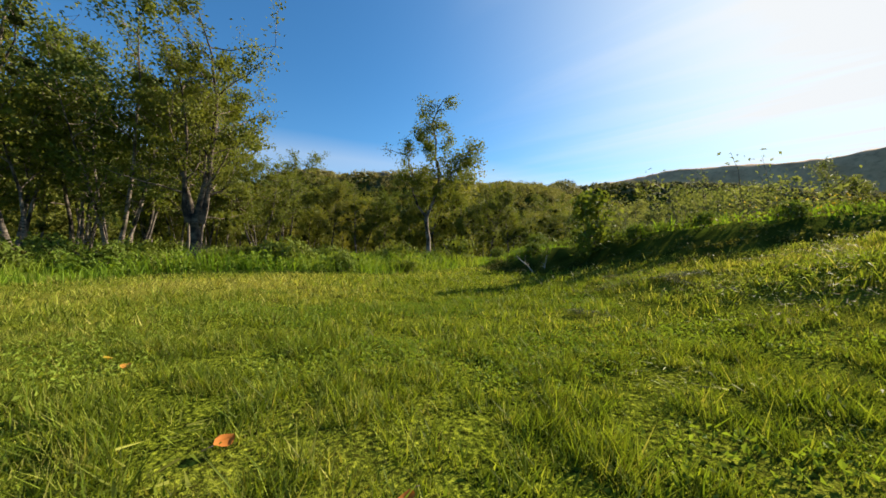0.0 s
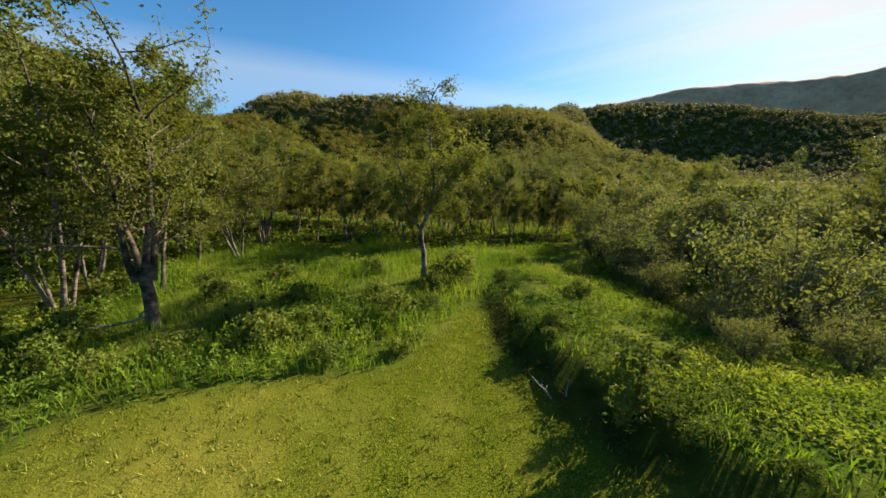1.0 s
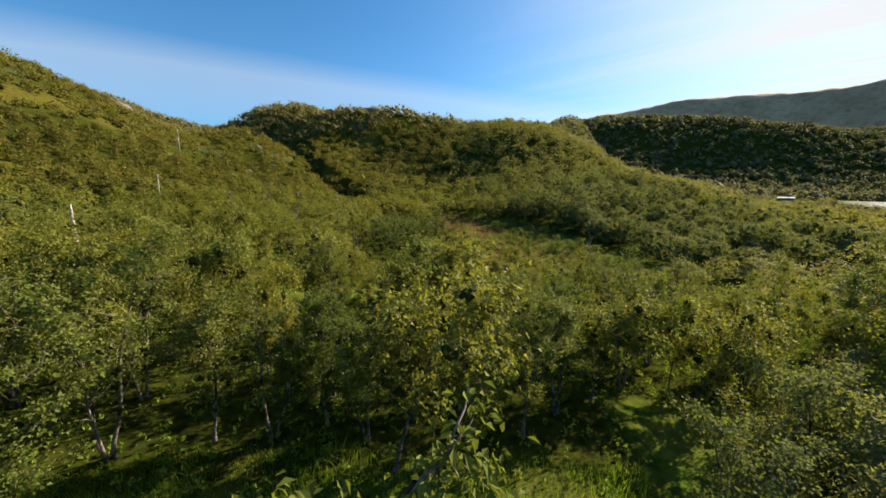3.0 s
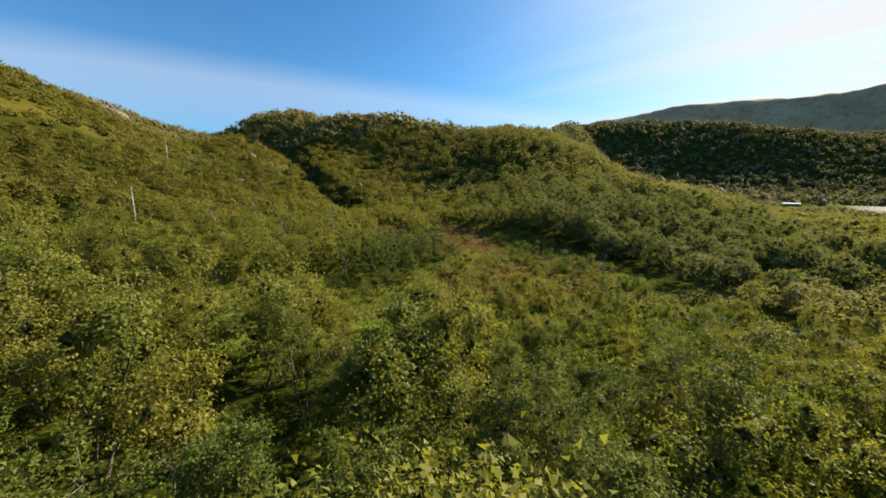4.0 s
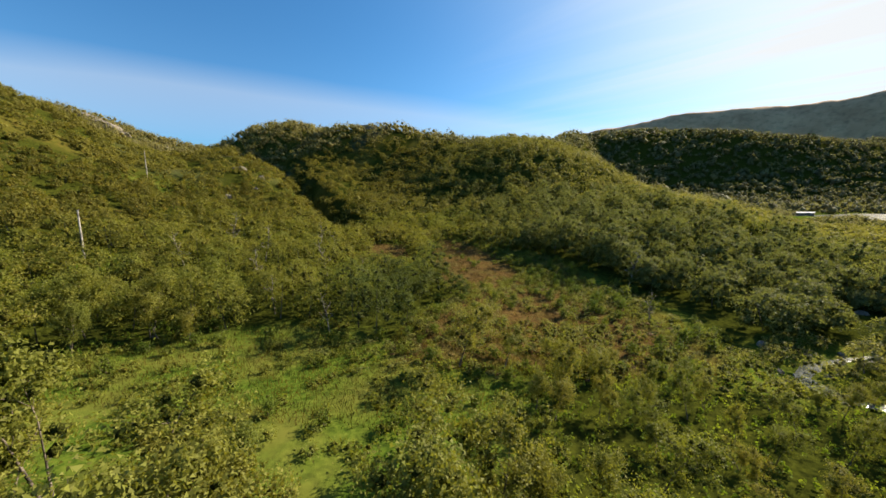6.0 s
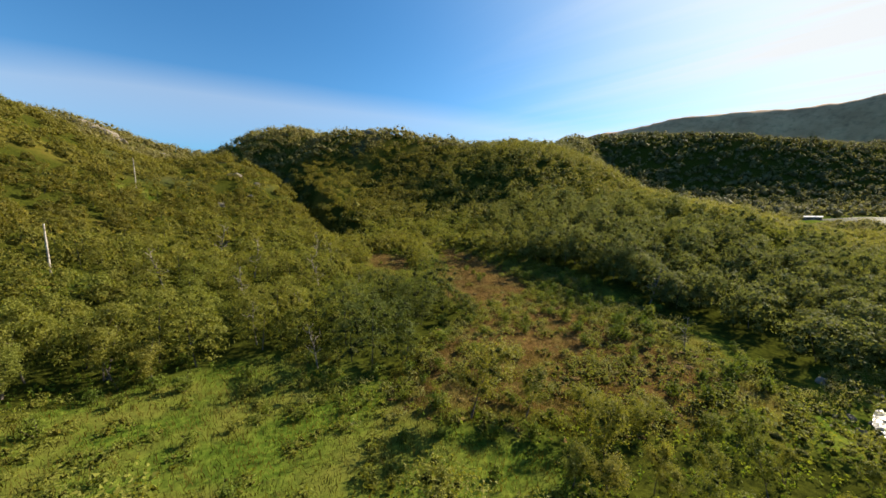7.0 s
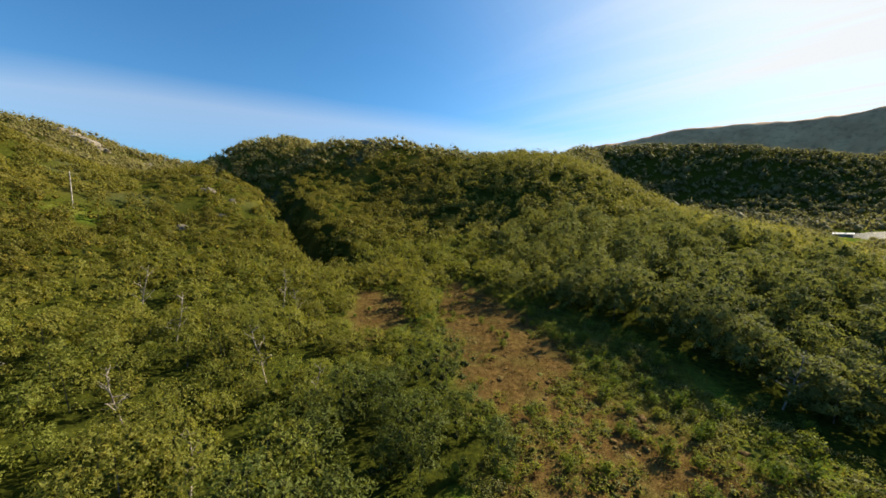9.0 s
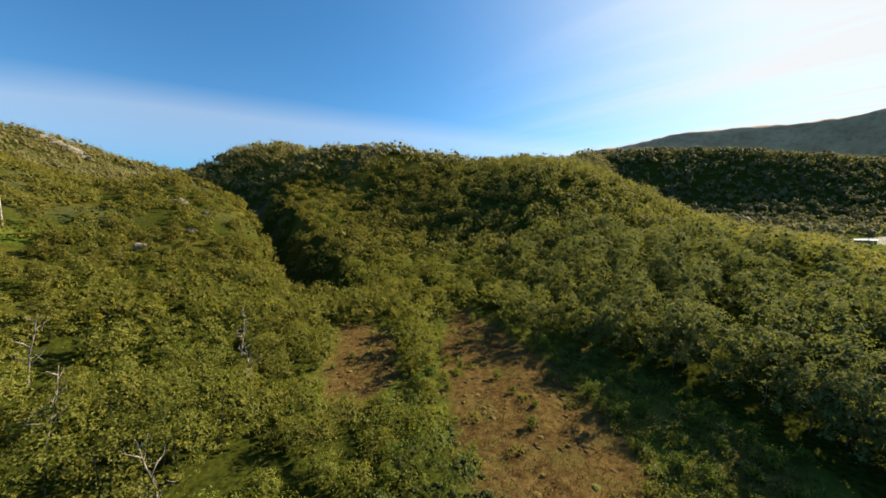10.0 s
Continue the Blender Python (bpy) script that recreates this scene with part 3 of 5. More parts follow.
rock_amount = smooth_step(0.75, 1.15, wave(GX, GY, 0.06, 31)) * smooth_step(38, 60, GZ) * (GX < 40)
rock_amount = np.maximum(rock_amount, smooth_step(0.2, 0.8, wave(GX, GY, 0.12, 33)) * np.exp(-(((GX + 150) / 40) ** 2 + ((GY - 215) / 50) ** 2)))
bog_amount = smooth_step(-0.6, 1.4, np.maximum(edge_distance(GX, GY, BOG_MAIN), edge_distance(GX, GY, BOG_LEFT)) + 0.9 * wave(GX, GY, 0.8, 23))
bog_amount = np.maximum(bog_amount, 0.85 * smooth_step(-0.5, 2.0, edge_distance(GX, GY, HEATH) + 1.2 * wave(GX, GY, 0.6, 24)) * (0.5 + 0.5 * np.clip(wave(GX, GY, 0.35, 26), -1, 1)))
gold_amount = smooth_step(0.15, 0.6, wave(GX, GY, 0.16, 35)) * smooth_step(-12, -24, GX) * smooth_step(4, 12, GZ)
mown_amount = smooth_step(-0.25, 0.25, edge_distance(GX, GY, LAWN))
dry_amount = np.clip(0.85 * np.exp(-(((GX + 2.1) / 2.0) ** 2 + ((GY - 7.6) / 2.6) ** 2)) + 0.25 * wave(GX, GY, 2.5, 41) + 0.15 * np.sin(GX * 5.2 + 0.4 * np.sin(GY)) + 0.35 * smooth_step(3.0, 5.0, GX), 0, 1)
ii, jj = np.meshgrid(np.arange(len(gx) - 1), np.arange(len(gy) - 1), indexing="ij")
n_y = len(gy)
quads = np.stack([ii * n_y + jj, (ii + 1) * n_y + jj, (ii + 1) * n_y + jj + 1, ii * n_y + jj + 1], -1).reshape(-1, 4)
# the woods mask also runs along the bank, to darken its shaded side
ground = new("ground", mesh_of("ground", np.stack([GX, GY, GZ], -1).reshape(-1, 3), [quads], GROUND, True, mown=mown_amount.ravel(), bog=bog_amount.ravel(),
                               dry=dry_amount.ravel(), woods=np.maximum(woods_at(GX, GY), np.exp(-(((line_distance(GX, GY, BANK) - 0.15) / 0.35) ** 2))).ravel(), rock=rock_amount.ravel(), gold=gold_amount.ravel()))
tagged(ground, "grassy valley floor with mown lawn, brown bog and wooded hillsides", "ground", kind="structure")

# the bare mountain far behind
mx, my = np.radians(np.linspace(4, 120, 240)), np.linspace(0, 900, 40)
MX, MY = np.meshgrid(mx, my, indexing="ij")
crest = 3450 * np.tan(np.radians(np.interp(np.degrees(MX), (4, 12, 15, 18, 21, 26, 30, 34, 38, 42, 45, 49, 55, 70, 95, 120), (5.0, 8.6, 9.7, 10.7, 11.0, 11.5, 12.0, 11.9, 11.7, 11.3, 11.2, 11.6, 12.6, 13.0, 9.0, 5.0))))
rise = np.sin(np.clip(MY / 900, 0, 1) * math.pi) ** 0.8
WX, WY = (3000 + MY) * np.sin(MX), (3000 + MY) * np.cos(MX)
MZ = crest * rise + 7 * wave(WX, WY, 0.012, 51) * rise + 4 * wave(WX, WY, 0.04, 53) * rise - 30
ii, jj = np.meshgrid(np.arange(239), np.arange(39), indexing="ij")
mountain = new("mountain", mesh_of("mountain", np.stack([WX, WY, MZ], -1).reshape(-1, 3), [np.stack([ii * 40 + jj, (ii + 1) * 40 + jj, (ii + 1) * 40 + jj + 1, ii * 40 + jj + 1], -1).reshape(-1, 4)], MOUNTAIN, True))
tagged(mountain, "bare grey-brown mountain ridge far beyond the valley", "mountain", kind="structure")


# water
def ribbon(name, line, half, drop, label):
    p = np.array(line, float)
    k = np.concatenate([[0], np.cumsum(np.hypot(*np.diff(p, axis=0).T))])
    s = np.linspace(0, k[-1], 160)
    c = np.stack([np.interp(s, k, p[:, 0]), np.interp(s, k, p[:, 1])], -1)
    c = np.stack([np.convolve(np.pad(c[:, i], 4, "edge"), np.ones(9) / 9, "valid") for i in (0, 1)], -1)
    w = unit(np.gradient(c, axis=0))
    nrm = np.stack([w[:, 1], -w[:, 0]], -1)
    wide = half * (1 + 0.35 * wave(c[:, 0], c[:, 1], 0.8, 55) + 3.2 * np.exp(-(((c[:, 0] - 30.2) / 3.0) ** 2 + ((c[:, 1] - 61) / 3.0) ** 2))) * (1 - 0.4 * smooth_step(33, 38, c[:, 0]))
    v = np.concatenate([np.concatenate([c + nrm * o * wide[:, None], (lie(c[:, 0], c[:, 1]) - drop)[:, None]], 1)[:, None] for o in np.linspace(-1, 1, 4)], 1)
    i, j = np.meshgrid(np.arange(159), np.arange(3), indexing="ij")
    f = np.stack([i * 4 + j, i * 4 + j + 1, (i + 1) * 4 + j + 1, (i + 1) * 4 + j], -1).reshape(-1, 4)
    return tagged(new(name, mesh_of(name, v.reshape(-1, 3), [f], WATER, True)), label, "stream", kind="structure")


ribbon("stream", STREAM, 0.55, 0.85, "shallow glittering stream winding between the shrubs")
lake_grid = np.array([(x, y) for x in np.arange(250, 691, 20) for y in np.arange(195, 576, 20)], float)
nlx, nly = len(np.arange(250, 691, 20)), len(np.arange(195, 576, 20))
i, j = np.meshgrid(np.arange(nlx - 1), np.arange(nly - 1), indexing="ij")
river = new("river", mesh_of("river", np.column_stack([lake_grid, np.full(len(lake_grid), -5.3)]), [np.stack([i * nly + j, (i + 1) * nly + j, (i + 1) * nly + j + 1, i * nly + j + 1], -1).reshape(-1, 4)], RIVER_WATER, True))
tagged(river, "broad silver river bright under the low sun", "river", kind="structure")

# ---- trees that stand apart ----
# the old many-stemmed tree at the lawn's far corner
old_tree = grow(7.8, 3.2, stems=5, girth=0.115, bare=0.12, limbs=50, twigs=7, leaf=0.11, count=16000, lean=(-0.10, 0.02), splay=0.30, gap=0.13, bole=1.5)
tree_thing("birch_tree", old_tree, at(-6.35, 12.5, 20), "old many-stemmed birch with dark trunk at the lawn edge", "tree", LEAF_OLD_SHADED, BARK_DARK)


def crooked_birch():
    """The thin forked birch that stands alone in the meadow, with tufts of leaves at its limb ends."""
    trunk, wood, crown = Soup(), Soup(), Soup()
    stem = np.array([(0, 0, -0.15), (0.05, 0, 0.5), (0.04, 0.03, 1.1), (-0.05, 0.02, 1.6), (-0.05, 0, 2.0)])
    trunk.add(*tube(stem, (0.14, 0.105, 0.095, 0.09, 0.085), 8))
    main = np.array([(-0.05, 0, 2.0), (0.18, 0.03, 2.6), (0.45, 0, 3.3), (0.50, -0.05, 4.0), (0.30, 0.04, 4.7), (0.34, 0.05, 5.4), (0.16, 0, 6.1), (0.42, 0.02, 6.8), (0.66, 0.05, 7.2)])
    side = np.array([(-0.05, 0, 2.0), (-0.42, -0.06, 2.5), (-0.66, -0.05, 3.1), (-0.62, 0.05, 3.7), (-0.88, 0.1, 4.4), (-0.80, 0.1, 5.1)])
    arm = np.array([(0.45, 0, 3.3), (0.85, -0.10, 3.6), (1.15, -0.05, 4.1), (1.60, 0.05, 4.2), (2.05, 0.05, 4.6)])
    trunk.add(*tube(main, np.linspace(0.075, 0.016, 9), 7))
    trunk.add(*tube(side, np.linspace(0.060, 0.014, 6), 6))
    trunk.add(*tube(arm, np.linspace(0.042, 0.012, 5), 6))
    spots, load = [], []
    for line, many in ((main, 24), (side, 15), (arm, 12)):
        for q in range(many):
            k = rng.uniform(0.9, len(line) - 1.02)
            i = int(k)
            root = line[i] + (line[i + 1] - line[i]) * (k - i)
            a = q * 2.4 + rng.uniform(-0.4, 0.4)
            limb = bend(root, (math.cos(a), math.sin(a) * 0.9, rng.uniform(-0.1, 0.5)), rng.uniform(0.6, 1.6) * (1.25 - 0.08 * root[2]), 5, 0.24, 0.0)
            wood.add(*tube(limb, np.linspace(0.018, 0.005, 6), 4))
            full = rng.gamma(1.5, 1.0)
            for _ in range(5):
                j = rng.integers(2, 6)
                tw = bend(limb[j], rng.normal(size=3) + (0, 0, -0.3), rng.uniform(0.2, 0.5), 3, 0.2, -0.12)
                wood.add(*tube(tw, np.linspace(0.006, 0.003, 4), 3))
                spots.append(tw[1:])
                load.append(np.full(len(tw) - 1, full * rng.gamma(1.0, 1.0)))
    spots, load = np.concatenate(spots), np.concatenate(load)
    pick = spots[rng.choice(len(spots), 12500, p=load / load.sum())] + rng.normal(size=(12500, 3)) * 0.12
    crown.add(*leaves(pick, 0.10, unit(pick - (0.1, 0, 4.2))))
    return trunk, wood, crown, None


tree_thing("birch_tree", crooked_birch(), at(0.36, 17.3), "thin crooked birch with forked pale trunk in the meadow", "tree", LEAF_BIRCH, BARK)

# the broad willow beyond the bank
willow = grow(2.1, 1.75, stems=7, girth=0.055, bare=0.15, limbs=49, twigs=7, leaf=0.085, count=5000, splay=0.75, gap=0.12)
w_near = tree_thing("willow_bush", willow, at(10.6, 13.9, 40, 1.55), "broad grey-green willow bush with many spreading stems", "bush", LEAF_WILLOW, BARK_DARK, "willow bushes on the bank")
for x, y, r, s in ((12.9, 14.6, 170, 1.05), (13.6, 17.0, 20, 1.1), (9.0, 18.8, 100, 1.2), (10.9, 20.2, 250, 1.4), (8.8, 16.2, 300, 0.7)):
    copy_thing(w_near, at(x, y, r, s / 1.55))
for k, (x, y) in enumerate(((9.9, 8.6), (11.8, 8.8), (14.0, 9.0), (7.4, 10.8), (9.2, 10.6), (11.0, 10.9), (13.0, 10.6), (15.4, 11.2), (8.3, 12.7), (13.2, 12.6), (15.6, 13.6), (18.2, 11.8), (18.0, 15.0), (16.4, 16.6), (20.6, 17.5), (22.6, 13.5))):
    copy_thing(w_near, at(x, y, 77 * k, (0.9, 1.15, 1.0)[k % 3] * float(np.interp(y, (8.5, 10, 12, 15), (0.17, 0.26, 0.36, 0.46)))))
willow_more = grow(4.2, 2.3, stems=5, girth=0.08, bare=0.15, limbs=35, twigs=6, leaf=0.12, count=9500, splay=0.6, gap=0.20, corners=3)
w0 = tree_thing("willow_tree", willow_more, at(12.9, 19.6, 10), "dense grey-green willow beside the birch wood", "tree", LEAF_WILLOW, BARK_DARK, "willows")
for x, y, r, s in ((9.5, 23.4, 130, 0.85), (12.4, 22.4, 70, 0.95), (15.6, 21.2, 250, 1.0), (13.5, 26.5, 200, 1.0), (22, 25, 300, 0.9), (17, 28, 20, 0.9), (28, 27, 90, 1.0)):
    copy_thing(w0, at(x, y, r, s))

# birches in three builds near by, kept fuller
tall_kinds = []
for k in range(3):
    kind = grow(6.6, 2.5, stems=(4, 2, 3)[k], girth=0.062, bare=0.26, limbs=28, twigs=8, leaf=0.092, count=10500, splay=(0.30, 0.16, 0.2)[k], gap=0.11, corners=3, core=0.10, lean=(rng.uniform(-0.1, 0.1), rng.uniform(-0.1, 0.1)))
    tall_kinds.append(kind)
fine_kinds = [grow(6.4, 2.4, stems=1 + k, girth=0.08, bare=0.30, limbs=24, twigs=8, leaf=0.105, count=9500, splay=0.22, gap=0.13, corners=3, core=0.16) for k in range(2)]
NEAR = [(-9.7, 13.2, 1.28), (-8.6, 15.2, 1.15), (-11.4, 15.6, 1.30), (-13.2, 13.0, 1.28), (-14.6, 16.2, 1.25), (-11.2, 11.8, 1.15), (-12.2, 18.6, 1.0), (-16.4, 12.2, 1.1), (-17.5, 18.5, 1.1), (-9.5, 21.0, 0.88),
        (-11.2, 20.4, 0.82), (-13.8, 22.6, 0.95), (-16.5, 23.5, 0.95), (-19.5, 15.0, 1.1), (-20.0, 21.0, 1.0), (-14.8, 9.6, 1.0), (-18.0, 7.5, 1.05), (-10.6, 25.2, 0.92), (-7.6, 26.2, 0.86),
        (-5.6, 26.6, 0.9), (-3.8, 27.4, 0.94), (-2.0, 26.6, 0.86), (-0.4, 28.0, 0.96), (1.4, 27.0, 0.9), (3.9, 27.2, 0.98), (5.6, 28.8, 0.92), (4.6, 31.2, 0.98), (2.4, 30.8, 0.94), (-12.6, 28.6, 0.95),
        (9.6, 31.6, 0.78), (12.6, 34.6, 0.82), (13.8, 36.2, 0.85), (7.4, 33.8, 0.86), (15.4, 31.5, 0.8), (20.5, 29.5, 0.8), (24.5, 23.0, 0.75), (26.5, 31.0, 0.8), (30.5, 24.5, 0.8), (21.5, 34.0, 0.82), (-22.5, 11.0, 1.0), (-21.0, 26.0, 0.95), (-24.0, 19.0, 1.0), (-17.2, 27.6, 0.9), (32.0, 31.0, 0.75)]
birch_kinds, fine_trees = [], []
for k, (x, y, s) in enumerate(NEAR):
    m = at(x, y, 67 * k, s)
    if y > 24 and abs(x) < 9:
        if len(fine_trees) < 2:
            # darker leaf colour in place of shade on the side away from the sun
            fine_trees.append(tree_thing("birch_tree", fine_kinds[len(fine_trees)], m, "full green birch with fine leaves in the valley wood", "tree", LEAF_OLD_SHADED, BARK, "birches of the wood"))
        else:
            copy_thing(fine_trees[k % 2], m)
    elif k < 3:
        # same darkened leaf, as the wood edge shows its shaded side
        birch_kinds.append(tree_thing("birch_tree", tall_kinds[k], m, "slender birch with pale trunk at the wood edge", "tree", LEAF_OLD_SHADED, BARK, "birches at the wood edge"))
    else:
        copy_thing(birch_kinds[k % 3], m)

# lighter birches for the wood itself
wood_kinds = []
for k in range(6):
    pieces = grow(5.6, 2.3, stems=1 + (k % 3 == 0), girth=0.07, bare=0.30, limbs=14, twigs=4, leaf=0.15, count=4200, fine=False, splay=0.25, gap=0.28, core=0.26, lean=(rng.uniform(-0.12, 0.12), rng.uniform(-0.12, 0.12)))
    wood_kinds.append(pieces)

# ---- scatter of trees over the land ----
def jitter_grid(x0, x1, y0, y1, step, r):
    x, y = np.meshgrid(np.arange(x0, x1, step), np.arange(y0, y1, step), indexing="ij")
    x, y = x.ravel(), y.ravel()
    far = 0.45 if step < 4.9 else 0.9
    return x + r.uniform(-far, far, len(x)) * step, y + r.uniform(-far, far, len(y)) * step


scatter = np.random.default_rng(12)


def away_from(x, y, spots, gap):
    keep = np.ones(len(x), bool)
    for sx, sy, *_ in spots:
        keep &= np.hypot(x - sx, y - sy) > gap
    return keep


tx, ty = jitter_grid(-34, 36, 26, 62, 2.95, scatter)
keep = (scatter.uniform(0, 1, len(tx)) < woods_at(tx, ty) * 0.92) & (np.abs(tx) < 8 + 0.62 * ty) & away_from(tx, ty, NEAR, 1.7)
tx, ty = tx[keep], ty[keep]
order = np.argsort(np.hypot(tx, ty - 30))[:215]
single = set(order.tolist())
made = []
for n, k in enumerate(order):
    m = at(tx[k], ty[k], scatter.uniform(0, 360), scatter.uniform(0.72, 1.12), tall=scatter.uniform(0.9, 1.15)) @ Matrix.Scale(float(np.interp(ty[k], (33, 46), (1.0, 0.62))) * float(np.interp(tx[k], (9, 14), (1.0, 0.72))) if tx[k] > 3 else 1.0, 4)
    if len(made) == 6 and abs(tx[k] - 0.5) < 7 and ty[k] < 42:
        copy_thing(fine_trees[n % 2], m @ Matrix.Scale(0.88, 4))
    elif len(made) < 6:
        made.append(tree_thing("birch_tree", wood_kinds[len(made)], m, "green birch standing close in the valley wood", "tree", LEAF_BIRCH, BARK, "birches of the wood"))
    else:
        copy_thing(made[n % 6], m)
left_over = [k for k in range(len(tx)) if k not in single]


def crowns(x, y, tall, wide, pieces, size, lumps, heart_size, hearts):
    """Many trees as gathered tufts of small leafy pieces, with a tone for each tree."""
    n = len(x)
    z = height(x, y)
    tone = np.clip(0.16 + 0.38 * scatter.uniform(0, 1, n) + 0.36 * smooth_step(2, 22, z) * smooth_step(10, -30, x) + 0.30 * smooth_step(-6, -26, x) * smooth_step(48, 66, y) - 0.24 * smooth_step(12, 50, x) + 0.22 * wave(x, y, 0.05, 83), 0, 1)
    # each crown is an uneven dome of tufts at the limb ends
    a = scatter.uniform(0, 6.3, (n, 1)) + np.arange(lumps)[None] * 2.4 + scatter.uniform(-0.5, 0.5, (n, lumps))
    k = np.clip(np.linspace(0.0, 1.0, lumps)[None] + scatter.uniform(-0.12, 0.12, (n, lumps)), 0, 1)
    up = 0.20 + 0.66 * k
    out = wide[:, None] * 0.42 * np.sqrt(np.clip(1.04 - k**2.2, 0, 1)) * scatter.uniform(0.45, 1.2, (n, lumps))
    lc = np.stack([x[:, None] + out * np.cos(a), y[:, None] + out * np.sin(a), z[:, None] + tall[:, None] * up], -1)
    lr = (wide * 0.70 / math.sqrt(lumps))[:, None] * scatter.uniform(0.6, 1.35, (n, lumps))
    which = scatter.integers(0, lumps, (n, pieces))
    rows = np.arange(n)[:, None]
    outward = np.stack([np.cos(a), np.sin(a), 0.7 + 0 * a], -1)[rows, which]
    d = unit(scatter.normal(size=(n, pieces, 3)) + 0.5 * outward)
    r = 0.35 + 0.95 * scatter.uniform(0, 1, (n, pieces, 1)) ** 0.8
    spot = lc[rows, which] + d * r * lr[rows, which][..., None] * np.array((1.1, 1.1, 0.8))
    middle = np.stack([x, y, z + 0.45 * tall], -1)[:, None]
    round_out = unit((spot - middle) / np.stack([wide, wide, 1.3 * tall], -1)[:, None])
    spot, d, round_out = spot.reshape(-1, 3), d.reshape(-1, 3), round_out.reshape(-1, 3)
    c = len(spot)
    # sprays of leaves: slim pieces that lie over the crown's outside and droop a little at the tip
    s = size * scatter.uniform(0.6, 1.5, (c, 1))
    face = unit(0.45 * d + 0.75 * round_out + 0.55 * scatter.normal(size=(c, 3)) + np.array((0, 0, 0.25)))
    u = unit(np.cross(face, scatter.normal(size=(c, 3))) + 0.5 * d - np.array((0, 0, 0.15)))
    w = unit(np.cross(u, face))
    v = np.stack([spot - 0.55 * s * u - 0.26 * s * w, spot - 0.35 * s * u + 0.36 * s * w, spot + 0.75 * s * u], 1)
    f = np.arange(c * 3).reshape(-1, 3)
    step = max(1, lumps // hearts)
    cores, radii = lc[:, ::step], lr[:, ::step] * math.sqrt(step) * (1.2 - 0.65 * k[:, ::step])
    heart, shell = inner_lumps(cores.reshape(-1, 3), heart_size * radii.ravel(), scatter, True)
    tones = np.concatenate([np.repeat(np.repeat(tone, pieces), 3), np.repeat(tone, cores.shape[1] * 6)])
    return np.concatenate([v.reshape(-1, 3), heart]), f, shell + c * 3, tones


def stems_of(x, y, tall, girth):
    """Thin three-sided leaning trunks."""
    n = len(x)
    z = height(x, y) - 0.2
    lean = scatter.normal(size=(n, 2)) * 0.06 * tall[:, None]
    a = np.arange(3) * 2.094
    foot = np.stack([x[:, None] + girth * np.cos(a), y[:, None] + girth * np.sin(a), np.repeat(z[:, None], 3, 1)], -1)
    head = np.stack([x[:, None] + lean[:, :1] + 0.3 * girth * np.cos(a), y[:, None] + lean[:, 1:] + 0.3 * girth * np.sin(a), np.repeat((z + 0.8 * tall)[:, None], 3, 1)], -1)
    v = np.concatenate([foot, head], 1).reshape(-1, 3)
    b = np.arange(n)[:, None, None] * 6
    f = (b + np.array([[0, 1, 4, 3], [1, 2, 5, 4], [2, 0, 3, 5]])[None]).reshape(-1, 4)
    return v, f


def seen_from_path(x, y, z):
    """Whether a place is not far behind a hill for somebody on the way."""
    ok = np.zeros(len(x), bool)
    k = np.linspace(0.04, 0.96, 40)
    for ex, ey, ez in ((1.2, 10, 8), (0.5, 31, 13), (-3, 70, 20)):
        px, py = ex + (x - ex)[:, None] * k, ey + (y - ey)[:, None] * k
        pz = ez + (z + 7 - ez)[:, None] * k
        ok |= (lie(px, py) < pz + 1.0).all(1)
    return ok


def wood_stuff(name, label, x, y, tall, wide, pieces, size, lumps, heart_size, leaf, stems=True, hearts=99):
    swell = np.clip(1 + 0.30 * wave(x, y, 0.13, 91), 0.5, 1.5)
    tall, wide = tall * swell, wide * (0.5 + 0.5 * swell)
    parent = tagged(new(name), label, "woods", kind="stuff")
    v, f, g, tone = crowns(x, y, tall, wide, pieces, size, lumps, heart_size, hearts)
    me = mesh_of("crowns", v, [f, g], leaf, tone=tone)
    # near woods get hearts toned down for the shade within their crowns
    me.materials.append(leaf if leaf in (LEAF_FAR_HAZE, LEAF_UPPER) else INNER_WILLOW if leaf in (LEAF_GROVE, LEAF_WILLOW) else INNER_WOODS)
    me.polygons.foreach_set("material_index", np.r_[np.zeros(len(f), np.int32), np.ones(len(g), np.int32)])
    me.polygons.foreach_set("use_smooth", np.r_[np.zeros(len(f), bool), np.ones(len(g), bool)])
    crown = part("crowns", me, parent)
    tagged(crown, kind="stuff")
    if stems:
        v, f = stems_of(x, y, tall, 0.07)
        tagged(part("trunks", mesh_of("trunks", v, [f], BARK), parent), kind="stuff")


def ring(x0, x1, y0, y1, step, near, far, limit=1.32):
    x, y = jitter_grid(x0, x1, y0, y1, step, scatter)
    d = line_distance(x, y, [(0, 20), (-2, 66)])
    ok = (d >= near) & (d < far) & (scatter.uniform(0, 1, len(x)) < woods_at(x, y)) & (np.abs(x - 1) < 14 + limit * np.maximum(y - 2, 0))
    ok &= np.hypot(x - 2, y - 10) > 27
    ok &= ~((x > -34) & (x < 36) & (y > 26) & (y < 62))
    x, y = x[ok], y[ok]
    ok = seen_from_path(x, y, height(x, y))
    return x[ok], y[ok]


# the rest of the wood near by
x = np.array([tx[k] for k in left_over])
y = np.array([ty[k] for k in left_over])
if len(x):
    wood_stuff("valley_wood", "close green birch wood on the valley floor", x, y, scatter.uniform(4, 6.2, len(x)) * np.where((x > 3) & (y > 38), 0.66, 1.0), scatter.uniform(3.2, 4.4, len(x)), 800, 0.21, 18, 0.52, LEAF_WOODS)
old_wood = lambda x, y: (x > 13) & (x < 78) & (y > 69) & (y < 200)
